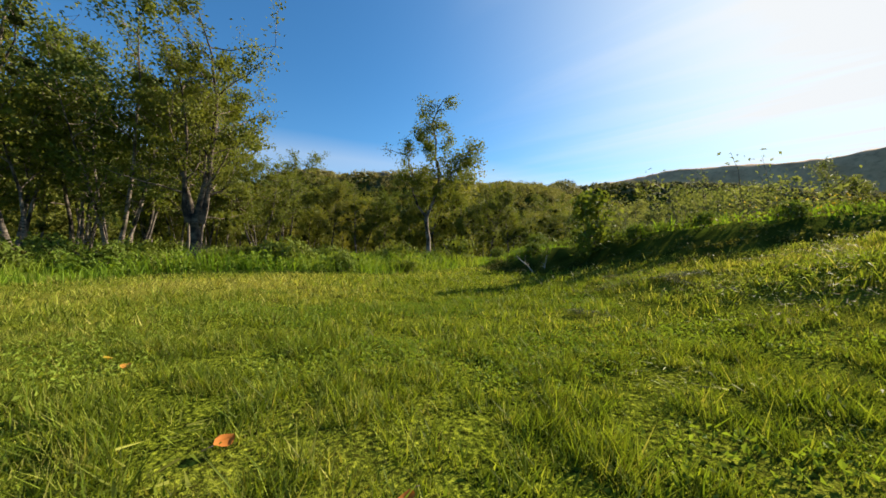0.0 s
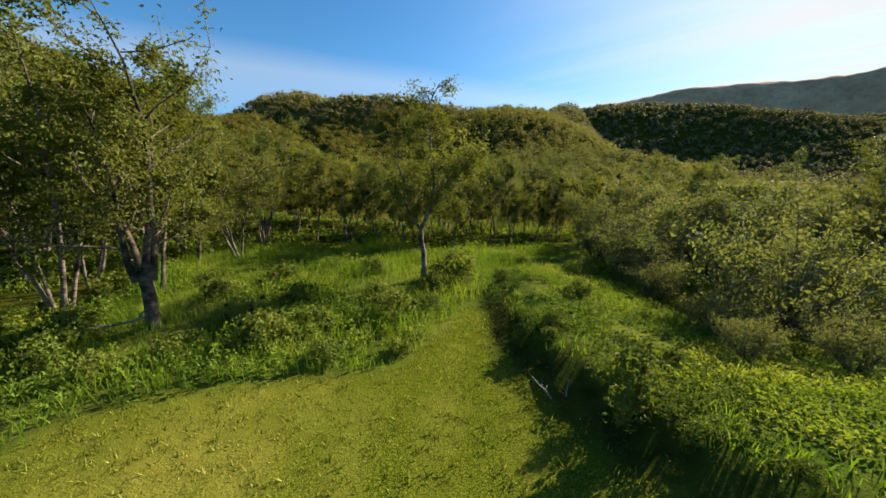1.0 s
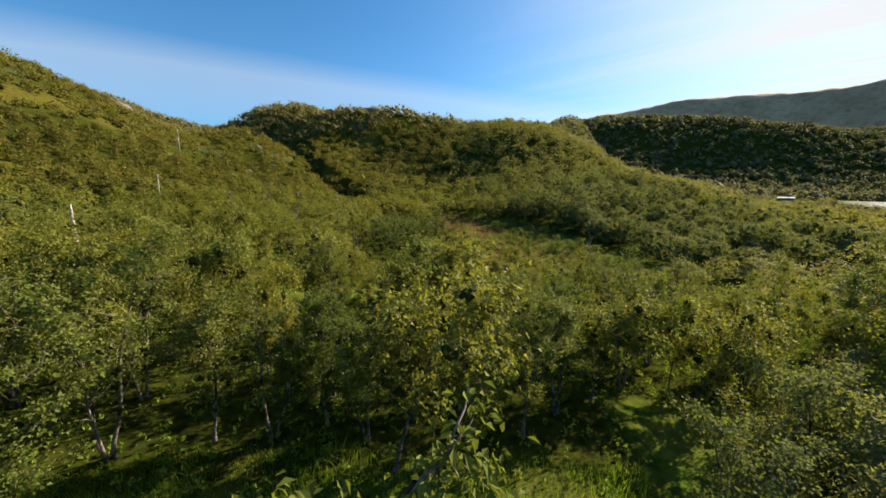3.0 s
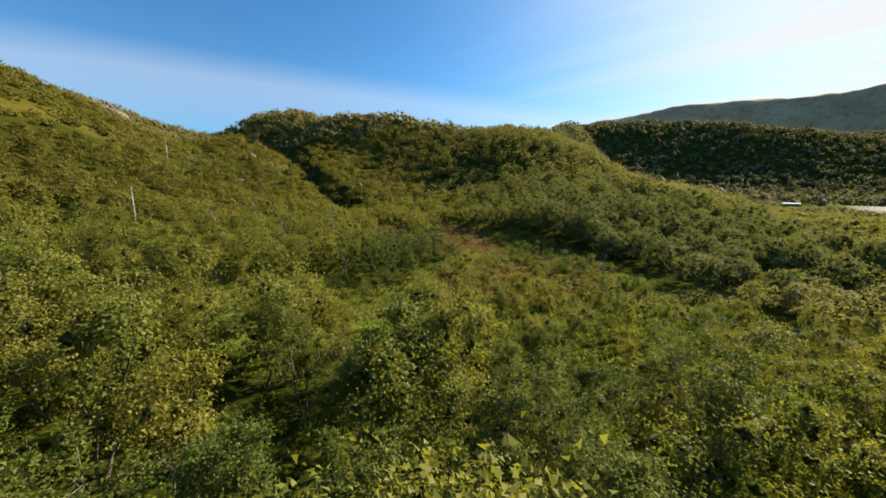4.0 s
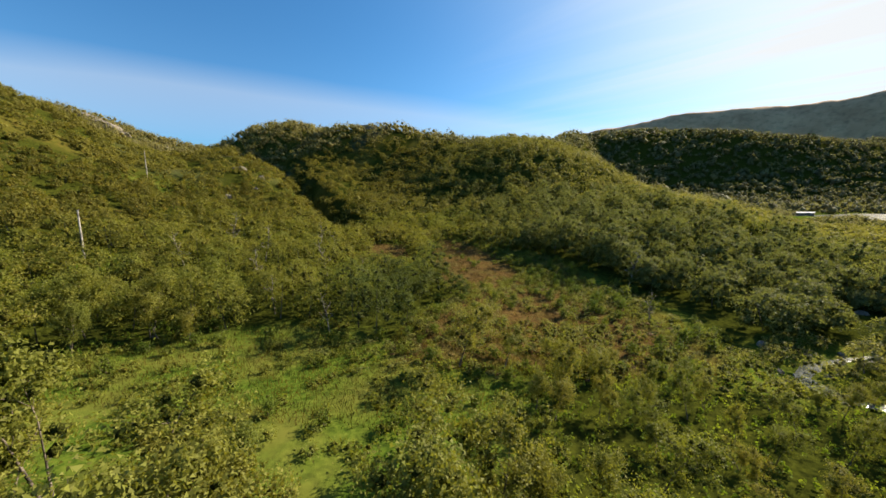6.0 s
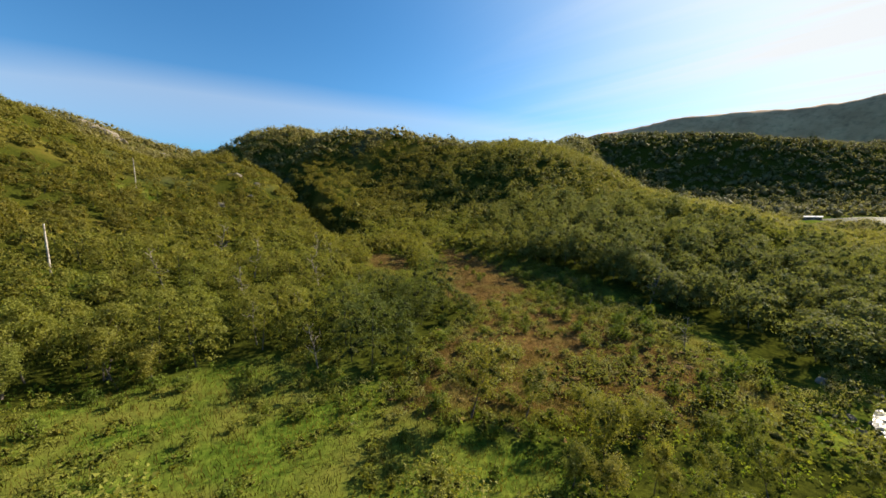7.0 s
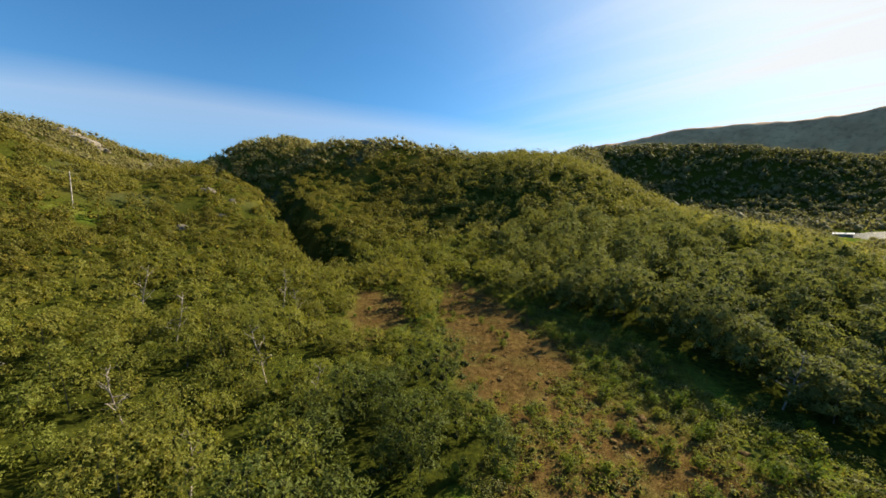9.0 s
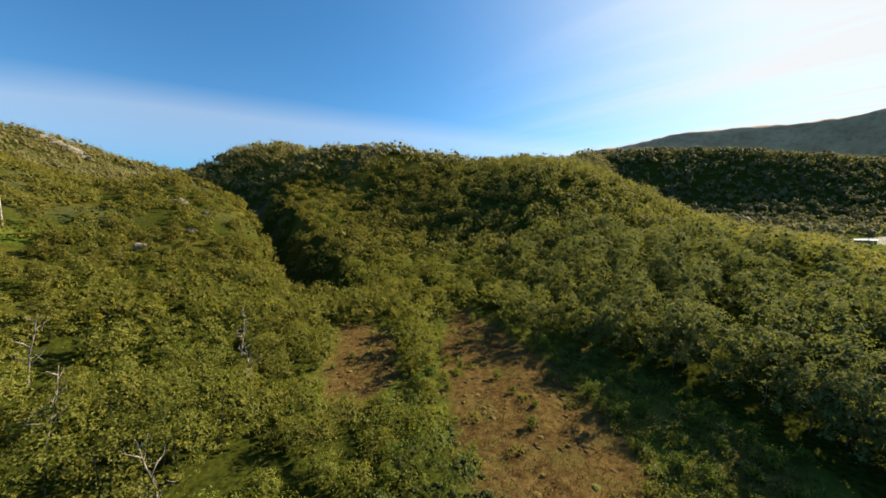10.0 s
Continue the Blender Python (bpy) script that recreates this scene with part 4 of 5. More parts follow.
x, y = ring(13, 78, 69, 200, 5.8, 0, 190)
ok = x > np.interp(y, (76, 97, 106, 118, 130), (36, 31, 29, 25, 13))
x, y = x[ok], y[ok]
# a close row of grown trees stands along the edge towards the bog
EDGE = np.array([(6, 132), (14, 127), (20, 119), (25.5, 112), (29, 105), (31.5, 97), (34, 89), (37, 80)])
run = np.concatenate([[0], np.cumsum(np.hypot(*np.diff(EDGE, axis=0).T))])
k = np.arange(0, run[-1], 3.3)
x = np.r_[x, np.interp(k, run, EDGE[:, 0]) + scatter.uniform(0, 3.5, len(k))]
y = np.r_[y, np.interp(k, run, EDGE[:, 1]) + scatter.uniform(-1, 2, len(k))]
grown = scatter.uniform(0, 1, len(x))
grown[-len(k):] = scatter.uniform(0.25, 0.85, len(k))
tall = (6.0 + 5.6 * grown**1.2) * np.where(x > 50, 0.8, 1.0) * np.interp(y, (80, 100, 116), (0.60, 0.84, 1.0))
wood_stuff("old_wood", "tall dark old birches and willows beyond the bog", x, y, tall, 4.4 + 3.6 * grown, 1900, 0.24, 40, 0.60, LEAF_GROWN, hearts=20)
x, y = ring(-75, 75, 6, 135, 3.9, 0, 62)
ok = ~old_wood(x, y)
x, y = x[ok], y[ok]
tall = scatter.uniform(3.0, 5.8, len(x)) * np.where((x > 12) & (y < 84), 0.72, 1.0)
wide = np.minimum(tall * scatter.uniform(0.85, 1.2, len(x)), 6.2)
tall = tall * (1 - 0.55 * inside(x, y, LOW_GROWTH))
close = line_distance(x, y, [(0, 30), (-4, 72)]) < 40
grove = (x > -14) & (x < 2) & (y > 64) & (y < 95)
wood_stuff("bog_grove", "dark grown willows and birches beside the bog", x[grove], y[grove], 1.4 * tall[grove], 1.1 * wide[grove], 1500, 0.170, 28, 0.50, LEAF_GROVE)
x, y, tall, wide, close = x[~grove], y[~grove], tall[~grove], wide[~grove], close[~grove]
wood_stuff("slope_wood", "close birch wood on the slope above the marsh meadow", x[close], y[close], tall[close], wide[close], 1250, 0.160, 24, 0.50, LEAF_WOODS)
wood_stuff("slope_wood", "birch and willow wood round the bog", x[~close], y[~close], tall[~close], wide[~close], 800, 0.22, 20, 0.52, LEAF_WOODS)
x, y = ring(-160, 170, 6, 215, 4.5, 62, 125)
ok = ~old_wood(x, y)
x, y = x[ok], y[ok]
tall = scatter.uniform(3.4, 6.6, len(x)) * np.where(x < -60, 0.75, 1.0) * np.where((x > 75) & (y < 260), 0.5, 1.0)
wood_stuff("hillside_wood", "sunlit birch wood on the lower hillside", x, y, tall, np.minimum(tall * scatter.uniform(0.9, 1.25, len(x)), 6.8), 430, 0.32, 18, 0.50, LEAF_WOODS, hearts=9)
x, y = ring(-330, 360, 60, 350, 5.0, 125, 250)
tall = scatter.uniform(3.4, 6.8, len(x)) * np.where((x < -60) & (y < 300), 0.65, 1.0) * np.where((x > 95) & (y < 1.4 * x), 0.46, 1.0)
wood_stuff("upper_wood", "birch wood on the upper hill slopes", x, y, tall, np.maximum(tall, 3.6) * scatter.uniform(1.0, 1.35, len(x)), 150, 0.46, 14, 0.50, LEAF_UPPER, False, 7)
x, y = ring(-650, 700, 120, 760, 7.0, 250, 620, 1.2)
tall = scatter.uniform(3.6, 7.4, len(x)) * np.where((x > 95) & (y < 1.3 * x) & (y > 0.7 * x) & (x < 340), 0.5, 1.0)
wood_stuff("ridge_wood", "dark green wood along the far ridge", x, y, tall, tall * scatter.uniform(1.25, 1.8, len(x)), 120, 0.60, 10, 0.55, LEAF_FAR_HAZE, False, 5)
x, y = ring(-900, 1900, 300, 1500, 13, 620, 1700, 1.15)
tall = scatter.uniform(5, 11, len(x))
wood_stuff("far_wood", "dark woods on the farthest hills, leaves greyed in place of haze", x, y, tall, tall * scatter.uniform(1.3, 1.9, len(x)), 20, 1.9, 4, 0.82, LEAF_FAR_HAZE, False)

# ---- grass and weeds ----
def blades(x, y, tall, width, bow=0.45):
    """Narrow bowed blades of three corners pairs, as five-cornered strips of two faces."""
    n = len(x)
    z = height(x, y) - 0.01
    a = scatter.uniform(0, 2 * np.pi, n)
    side = np.stack([np.cos(a), np.sin(a), np.zeros(n)], -1) * (width * scatter.uniform(0.6, 1.3, n))[:, None]
    b = scatter.uniform(0, 2 * np.pi, n)
    tall = tall * scatter.uniform(0.55, 1.25, n)
    tip = np.stack([np.cos(b), np.sin(b), np.zeros(n)], -1) * (tall * bow * scatter.uniform(0.2, 1.4, n))[:, None]
    foot = np.stack([x, y, z], -1)
    mid = foot + 0.35 * tip + np.stack([0 * x, 0 * x, 0.6 * tall], -1)
    top = foot + tip + np.stack([0 * x, 0 * x, tall], -1)
    v = np.stack([foot - side, foot + side, mid + 0.7 * side, mid - 0.7 * side, top], 1)
    k = np.arange(n)[:, None] * 5
    return v.reshape(-1, 3), [k + np.array([[0, 1, 2, 3]]), k + np.array([[3, 2, 4]])]


def blade_stuff(name, label, x, y, tall, width, material, bow=0.45, category="grass", spots=None):
    v, f = blades(x, y, np.broadcast_to(tall, len(x)), np.broadcast_to(width, len(x)), bow)
    tone = np.repeat(np.clip(0.5 + 0.6 * wave(x, y, 1.4, 61), 0, 1), 5)
    return tagged(new(name, mesh_of(name, v, f, material, tone=tone)), label, category, kind="stuff")


def strewn(x0, x1, y0, y1, count, keep):
    x, y = scatter.uniform(x0, x1, count), scatter.uniform(y0, y1, count)
    ok = keep(x, y)
    return x[ok], y[ok]


def lawn_blades(zones):
    """Short clipped blades, one narrow bowed face each, thinner on the ground farther off."""
    vs, tones = [], []
    for x0, x1, y0, y1, count, tall, width, bare in zones:
        x, y = strewn(x0, x1, y0, y1, count, lambda x, y: inside(x, y, LAWN) & (scatter.uniform(-0.5, 0.55, len(x)) < bare * (0.85 * wave(x, y, 9.0, 71) + 0.35 * wave(x, y, 23.0, 70)) + (1 - bare) * 0.4))
        n = len(x)
        z = height(x, y) - 0.004
        a, b = scatter.uniform(0, 2 * np.pi, n), scatter.uniform(0, 2 * np.pi, n)
        clump = np.clip(0.5 + 0.55 * wave(x, y, 13.0, 72) + 0.35 * wave(x, y, 31.0, 74), 0, 1)
        h = tall * scatter.uniform(0.25, 1.4, n) ** 1.2 * (0.18 + 1.75 * clump)
        w = width * scatter.uniform(0.6, 1.4, n)
        lean = h * scatter.uniform(0.1, 1.1, n)
        foot = np.stack([x, y, z], -1)
        side = np.stack([np.cos(a) * w, np.sin(a) * w, 0 * x], -1)
        vs.append(np.stack([foot - side, foot + side, foot + np.stack([np.cos(b) * lean, np.sin(b) * lean, h], -1)], 1).reshape(-1, 3))
        tones.append(np.repeat(np.clip(0.28 + 0.35 * wave(x, y, 1.6, 61) + 0.30 * wave(x, y, 17.0, 62) + scatter.normal(size=n) * 0.28 + 0.28 * smooth_step(2.0, 4.6, x) + 0.6 * np.exp(-(((x + 2.1) / 2.0) ** 2 + ((y - 7.6) / 2.6) ** 2)), 0, 1), 3))
    v = np.concatenate(vs)
    return mesh_of("lawn_grass", v, [np.arange(len(v)).reshape(-1, 3)], BLADE_MOWN, tone=np.concatenate(tones))


lawn_grass = new("lawn_grass", lawn_blades(((-0.9, 4.8, 2.9, 4.6, 160000, 0.040, 0.0026, 1), (-0.9, 4.8, 2.9, 4.6, 60000, 0.018, 0.0026, 0.2), (-3.4, 8.0, 4.5, 7.2, 105000, 0.045, 0.0052, 0.9), (-5.3, 13, 7.0, 14.6, 70000, 0.050, 0.011, 0.8), (-2.5, 7.0, 3.0, 6.5, 4000, 0.062, 0.0035, 1))))
tagged(lawn_grass, "short freshly mown green grass with yellowed clippings", "grass", kind="stuff")
meadow_edge = lambda x, y: ~inside(x, y, LAWN) & (edge_distance(x, y, CLEARING) > -2) & (line_distance(x, y, BANK) > np.where(inside(x, y, BEYOND), 0.3, 0.8)) & (~inside(x, y, BEYOND) | (x < 3.6) | (wave(x, y, 1.9, 107) > 0.15))
x, y = strewn(-13, 13, 5, 26, 46000, meadow_edge)
blade_stuff("meadow_grass", "tall lush green meadow grass round the lone birch", x, y, np.where(inside(x, y, BEYOND), np.where(line_distance(x, y, BANK) < 2.4, 0.15, 0.22), 0.40) * np.clip(1 + 0.65 * wave(x, y, 1.3, 73), 0.25, 1.9), 0.010, BLADE_TALL, 0.6)
x, y = strewn(-34, 14, 51, 74, 26000, lambda x, y: inside(x, y, MEADOW) | (edge_distance(x, y, BOG_MAIN) > -2))
blade_stuff("meadow_grass", "yellow-green grass of the open marsh meadow", x, y, 0.38, 0.020, BLADE_MARSH, 0.6)
x, y = strewn(2, 29, 58, 147, 26000, lambda x, y: (edge_distance(x, y, HEATH) > -1) & (edge_distance(x, y, BOG_MAIN) < 1) & (wave(x, y, 1.1, 85) > -0.3))
blade_stuff("heath_grass", "yellow-green tufted grass of the heath beside the bog", x, y, 0.42, 0.024, BLADE_MARSH, 0.6)
x, y = strewn(-30, 26, 60, 153, 95000, lambda x, y: ((edge_distance(x, y, BOG_MAIN) > -1.5) | (edge_distance(x, y, BOG_LEFT) > -1.5)) & (wave(x, y, 1.6, 75) > -0.35))
blade_stuff("bog_sedge", "brown and straw-coloured sedge tussocks on the bog", x, y, 0.26, 0.028, BLADE_BOG, 0.9, "sedge")


def tussocks(x, y, wide):
    """Low rounded mounds of five by four faces."""
    n, rings, sides = len(x), 4, 7
    z = height(x, y)
    a = np.arange(sides) * 2 * np.pi / sides
    up = np.array((-0.25, 0.35, 0.75, 1.0))
    out = np.array((1.1, 0.95, 0.55, 0.08))
    j = scatter.uniform(0.6, 1.4, (n, rings, sides))
    r = wide[:, None, None] * out[None, :, None] * j
    v = np.stack([x[:, None, None] + r * np.cos(a), y[:, None, None] + r * np.sin(a), z[:, None, None] + (wide[:, None] * scatter.uniform(0.25, 0.5, (n, 1)) * up)[:, :, None] + 0 * r], -1).reshape(-1, 3)
    p, q = np.meshgrid(np.arange(rings - 1), np.arange(sides), indexing="ij")
    f = np.stack([p * sides + q, p * sides + (q + 1) % sides, (p + 1) * sides + (q + 1) % sides, (p + 1) * sides + q], -1).reshape(-1, 4)
    return v, (np.arange(n)[:, None, None] * rings * sides + f[None]).reshape(-1, 4), np.repeat(scatter.uniform(0, 1, n), rings * sides)


x, y = strewn(-30, 26, 58, 150, 4600, lambda x, y: ((edge_distance(x, y, BOG_MAIN) > -2.5) | (edge_distance(x, y, BOG_LEFT) > -2.5)) & (wave(x, y, 0.5, 75) > -0.1))
v, f, tone = tussocks(x, y, 0.08 + 0.34 * scatter.uniform(0, 1, len(x)) ** 2)
tagged(new("bog_tussocks", mesh_of("bog_tussocks", v, [f], TUSSOCK, True, tone=tone)), "rounded brown and green tussocks all over the bog", "tussocks", kind="stuff")

def weed_stuff(name, label, x, y, tall, leaf, per, material):
    """Leafy herbs: a stalk's worth of leaves at each foot."""
    n = len(x)
    z = height(x, y)
    tall = tall * scatter.uniform(0.5, 1.25, n)
    k = scatter.uniform(0.15, 1, (n, per))
    spot = np.stack([x[:, None] + scatter.normal(size=(n, per)) * 0.09 * (1.3 - k), y[:, None] + scatter.normal(size=(n, per)) * 0.09 * (1.3 - k), z[:, None] + tall[:, None] * k], -1).reshape(-1, 3)
    v, f = leaves(spot, leaf, slim=0.6)
    tone = np.repeat(np.clip(0.5 + 0.6 * wave(spot[:, 0], spot[:, 1], 1.2, 77), 0, 1), 4)
    return tagged(new(name, mesh_of(name, v, [f], material, tone=tone)), label, "weeds", kind="stuff")


bank_side = lambda x, y: ~inside(x, y, LAWN) & (line_distance(x, y, BANK) < 2.2) & inside(x, y, BEYOND) & (line_distance(x, y, BANK) > 0.36 + 0.14 * wave(x, y, 3.0, 99))
x, y = strewn(1.5, 16, 5, 16, 11000, lambda x, y: bank_side(x, y) & (wave(x, y, 1.7, 101) > -0.35))
weed_stuff("bank_weeds", "thick leafy weeds on the low bank beside the lawn", x, y, 0.10 + 0.07 * wave(x, y, 0.9, 103), 0.055, 10, LEAF_SHRUB)
# leaves added in a dark colour that stands in for shade on the bank
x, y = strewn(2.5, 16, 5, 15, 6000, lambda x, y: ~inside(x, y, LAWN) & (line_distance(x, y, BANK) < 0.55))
weed_stuff("bank_creepers", "small leaves over the bank side, coloured dark for its shade", x, y, 0.09, 0.050, 8, LEAF_DARK)
x, y = strewn(4, 20, 6.5, 20, 15000, lambda x, y: inside(x, y, BEYOND) & (line_distance(x, y, BANK) > 1.2) & (wave(x, y, 0.9, 109) > -0.45))
weed_stuff("meadow_weeds", "low green weeds and shoots beyond the bank", x, y, (0.20 + 0.09 * wave(x, y, 0.7, 111)) * smooth_step(-1.0, 2.5, line_distance(x, y, BANK)), 0.065, 8, LEAF_WEED)
x, y = strewn(-22, 2.5, 5, 24, 7200, lambda x, y: ~inside(x, y, LAWN) & (wave(x, y, 0.7, 79) > -0.05) & (edge_distance(x, y, LAWN) < -0.1))
weed_stuff("meadow_weeds", "lush weeds and ferns between lawn and wood", x, y, 0.42, 0.11, 9, LEAF_WEED)
x, y = strewn(-34, 36, 24, 66, 6500, lambda x, y: woods_at(x, y) > 0.3)
weed_stuff("undergrowth", "green undergrowth of the birch wood floor", x, y, 0.45, 0.20, 6, LEAF_WEED)

# ---- shrubs that can be counted ----
shrub_a = grow(1.25, 0.75, stems=6, girth=0.03, bare=0.12, limbs=18, twigs=4, leaf=0.11, count=1500, fine=False, splay=0.7, gap=0.13, core=0.09)
shrub_b = grow(1.9, 1.0, stems=4, girth=0.035, bare=0.12, limbs=12, twigs=4, leaf=0.155, count=720, fine=False, splay=0.6, gap=0.18, core=0.17)
SHRUBS = [(-0.1, 13.7, 0.85), (-1.2, 11.2, 0.60), (-3.0, 11.8, 1.0), (0.4, 11.5, 0.42), (-4.4, 11.0, 0.75), (1.7, 17.2, 1.35), (0.9, 14.3, 0.7), (-2.0, 12.7, 0.8), (-5.5, 10.3, 0.65), (-4.2, 13.0, 0.95),
          (-1.0, 15.0, 0.75), (-3.4, 14.6, 0.85), (-7.0, 10.6, 0.9), (-7.9, 12.0, 1.0), (-9.2, 11.2, 1.1), (-8.2, 9.3, 0.8), (-10.6, 10.6, 1.15), (-6.2, 14.8, 0.9), (-9.6, 14.6, 1.1), (1.0, 16.2, 0.8), (-5.0, 17.0, 0.9), (-1.8, 18.4, 0.8), (4.0, 12.0, 0.55), (5.6, 10.2, 0.36), (4.7, 8.2, 0.30), (5.3, 7.5, 0.24), (6.0, 6.95, 0.26), (7.2, 6.6, 0.28), (9.2, 6.5, 0.30), (4.3, 9.6, 0.36), (10.8, 6.5, 0.30), (3.7, 11.4, 0.34),
          (6.3, 7.4, 0.24), (8.3, 7.0, 0.28), (9.9, 7.3, 0.28), (11.6, 7.0, 0.3), (13.5, 7.4, 0.35), (6.2, 17.5, 0.8), (4.6, 19.6, 0.6), (7.4, 19.4, 0.9), (-7.5, 16.4, 0.7), (5.4, 14.2, 0.6), (3.4, 16.6, 0.5), (-8.4, 10.4, 0.8)]
s0 = None
for k, (x, y, s) in enumerate(SHRUBS):
    if s0 is None:
        s0 = tree_thing("shrub", shrub_a, at(x, y, 50 * k, s), "leafy green shrub at the lawn edge", "shrub", LEAF_SHRUB, TWIG, "shrubs round the lawn")
    else:
        copy_thing(s0, at(x, y, 50 * k, s))
bx, by = jitter_grid(-34, 40, 52, 156, 3.2, scatter)
edge = np.maximum.reduce([edge_distance(bx, by, p) for p in (MEADOW, BOG_MAIN, BOG_LEFT)])
heath = edge_distance(bx, by, HEATH)
ok = (np.maximum(edge, heath) > -2.5) & (scatter.uniform(0, 1, len(bx)) < np.where((heath > 0) & (edge < 2.5), 0.9, np.where(edge > 2.5, np.where(by < 92, 0.36, 0.12), 0.62)))
bx, by = bx[ok], by[ok]
s1 = None
for k in np.argsort(np.hypot(bx, by - 70))[:280]:
    m = at(bx[k], by[k], scatter.uniform(0, 360), scatter.uniform(0.5, 1.15) * (1.35 if heath[ok][k] > 0 else 1.0))
    if s1 is None:
        s1 = tree_thing("shrub", shrub_b, m, "low leafy green shrub on the open bog", "shrub", LEAF_SHRUB, TWIG, "shrubs of the bog")
    else:
        copy_thing(s1, m)
for k in range(13):
    copy_thing(s1, at(-9.4 + scatter.uniform(-1.3, 1.3), 97 + 3.1 * k, 70 * k, scatter.uniform(1.2, 2.0)))

hx, hy = jitter_grid(-32, 44, 48, 146, 1.35, scatter)
open_bog = np.maximum(edge_distance(hx, hy, BOG_MAIN), edge_distance(hx, hy, HEATH))
thick = np.where(edge_distance(hx, hy, HEATH) > 0, 0.62, np.where(hy < 92, 0.40, 0.08)) + 0.3 * wave(hx, hy, 0.45, 97)
thick = np.where(line_distance(hx, hy, [(0, 77), (5, 84), (10, 94), (16, 99), (20, 104)]) < 3.2, 0.9, thick)
to_stream = line_distance(hx, hy, STREAM)
beside = (to_stream > 0.9) & (to_stream < 9) & (hx < 44) & (woods_at(hx, hy) < 0.7)
marsh = edge_distance(hx, hy, MEADOW) > -1
thick = np.where(marsh & (open_bog < -1.5), np.where(hy < 54, 0.55, 0.24) + 0.3 * wave(hx, hy, 0.35, 97), np.where(beside & (open_bog < -1.5), 0.85, thick))
ok = ((open_bog > -1.5) | beside | marsh) & (to_stream > 0.9) & (scatter.uniform(0, 1, len(hx)) < thick)
hx, hy = hx[ok], hy[ok]
taller = 1 + 1.0 * ((hy < 71) & (hx > 7)) * scatter.uniform(0, 1, len(hx))
wood_stuff("dwarf_shrubs", "low tangled dwarf birch and willow scrub over the bog", hx, hy, scatter.uniform(0.4, 1.0, len(hx)) * taller, scatter.uniform(0.9, 1.9, len(hx)) * np.sqrt(taller), 150, 0.13, 6, 0.5, LEAF_WOODS, False)

# ---- made things ----
def utility_pole(x, y, tall, label, m=None):
    base = tagged(new("utility_pole"), label, "pole", "poles on the hillside")
    shaft, caps = Soup(), Soup()
    shaft.add(*tube(np.array([(0, 0, -0.4), (0, 0, 0.02), (0.01, 0, tall * 0.5), (0, 0.01, tall)]), (0.15, 0.145, 0.125, 0.10), 10))
    part("shaft", shaft.mesh("shaft", POLE_WOOD, True), base)
    caps.add(*tube(np.array([(0, 0, tall - 0.01), (0, 0, tall + 0.02), (0, 0, tall + 0.07)]), (0.115, 0.12, 0.01), 10))
    part("cap", caps.mesh("cap", STEEL, True), base, "grey metal cap")
    base.matrix_basis = at(x, y)
    return base


for x, y, top in ((-35.2, 46.0, 6.9), (-58.4, 81.6, 11.4), (-99.2, 137.6, 28.9)):
    foot = float(height(np.array([x]), np.array([y]))[0])
    utility_pole(x, y, max(6.5, top - foot), "pale weathered wooden utility pole standing in the birch wood")


# ---- rocks on the hillside ----
def rock_mesh(seed, flat):
    """An uneven lump with broken sides, of 10 by 14 faces."""
    r = np.random.default_rng(seed)
    rows, cols = 9, 14
    th = np.linspace(0.05, math.pi - 0.05, rows)[:, None]
    ph = (np.arange(cols) * 2 * math.pi / cols)[None]
    d = np.stack([np.sin(th) * np.cos(ph), np.sin(th) * np.sin(ph), np.cos(th) + 0 * ph], -1)
    rad = np.full(d.shape[:2], 1.3)
    for _ in range(11):
        n = unit(r.normal(size=3))
        reach = r.uniform(0.72, 0.98)
        along = d @ n
        rad = np.where(along > 0.05, np.minimum(rad, reach / np.maximum(along, 0.05)), rad)
    v = d * (rad * r.uniform(0.95, 1.05, rad.shape))[..., None] * np.array((1, 0.8, flat))
    i, j = np.meshgrid(np.arange(rows - 1), np.arange(cols), indexing="ij")
    f = np.stack([i * cols + j, (i + 1) * cols + j, (i + 1) * cols + (j + 1) % cols, i * cols + (j + 1) % cols], -1).reshape(-1, 4)
    return mesh_of("rock", v.reshape(-1, 3), [f], ROCK)


rock_meshes = [rock_mesh(s, f) for s, f in ((1, 0.5), (2, 0.65), (3, 0.4), (4, 0.8))]
SPOTS = [(-80, 334, 6.5, 0.35), (-73, 335, 5.5, 0.3), (-87, 336, 5, 0.35), (-65, 335, 4, 0.3), (-313, 314, 9, 0.30), (-304, 311, 8, 0.34), (-297, 310, 9, 0.30), (-288, 312, 8, 0.32), (-281, 314, 7, 0.34), (-262, 331, 8, 0.30), (-252, 330, 6, 0.35), (-93.5, 178, 1.9, 0.6), (-95.6, 177, 1.4, 0.8),
         (-85, 177, 1.5, 0.8), (-79.7, 164, 1.6, 0.7), (-81, 149.6, 1.7, 0.6), (-47, 166, 2.2, 0.8), (-50, 171, 1.7, 0.9), (-45, 160, 1.3, 0.7), (-54, 176, 2.4, 0.8), (-42, 156, 1.2, 0.7), (52, 74, 0.7, 1), (54.5, 79, 0.9, 1), (56, 85, 0.8, 1), (50, 71, 0.6, 1), (31, 63.5, 0.45, 1), (30.2, 60, 0.4, 1), (33, 68.5, 0.5, 1)]
SPOTS += [(29.4 + 2.3 * math.cos(1.9 * k) + 0.15 * k, 61.5 + 3.4 * math.sin(1.9 * k), 0.22 + 0.05 * (k % 5), 1) for k in range(16)]
SPOTS += [(34 + 1.3 * k, 65.2 + 0.18 * k + 0.9 * (k % 3), 0.3 + 0.1 * (k % 4), 1) for k in range(12)]
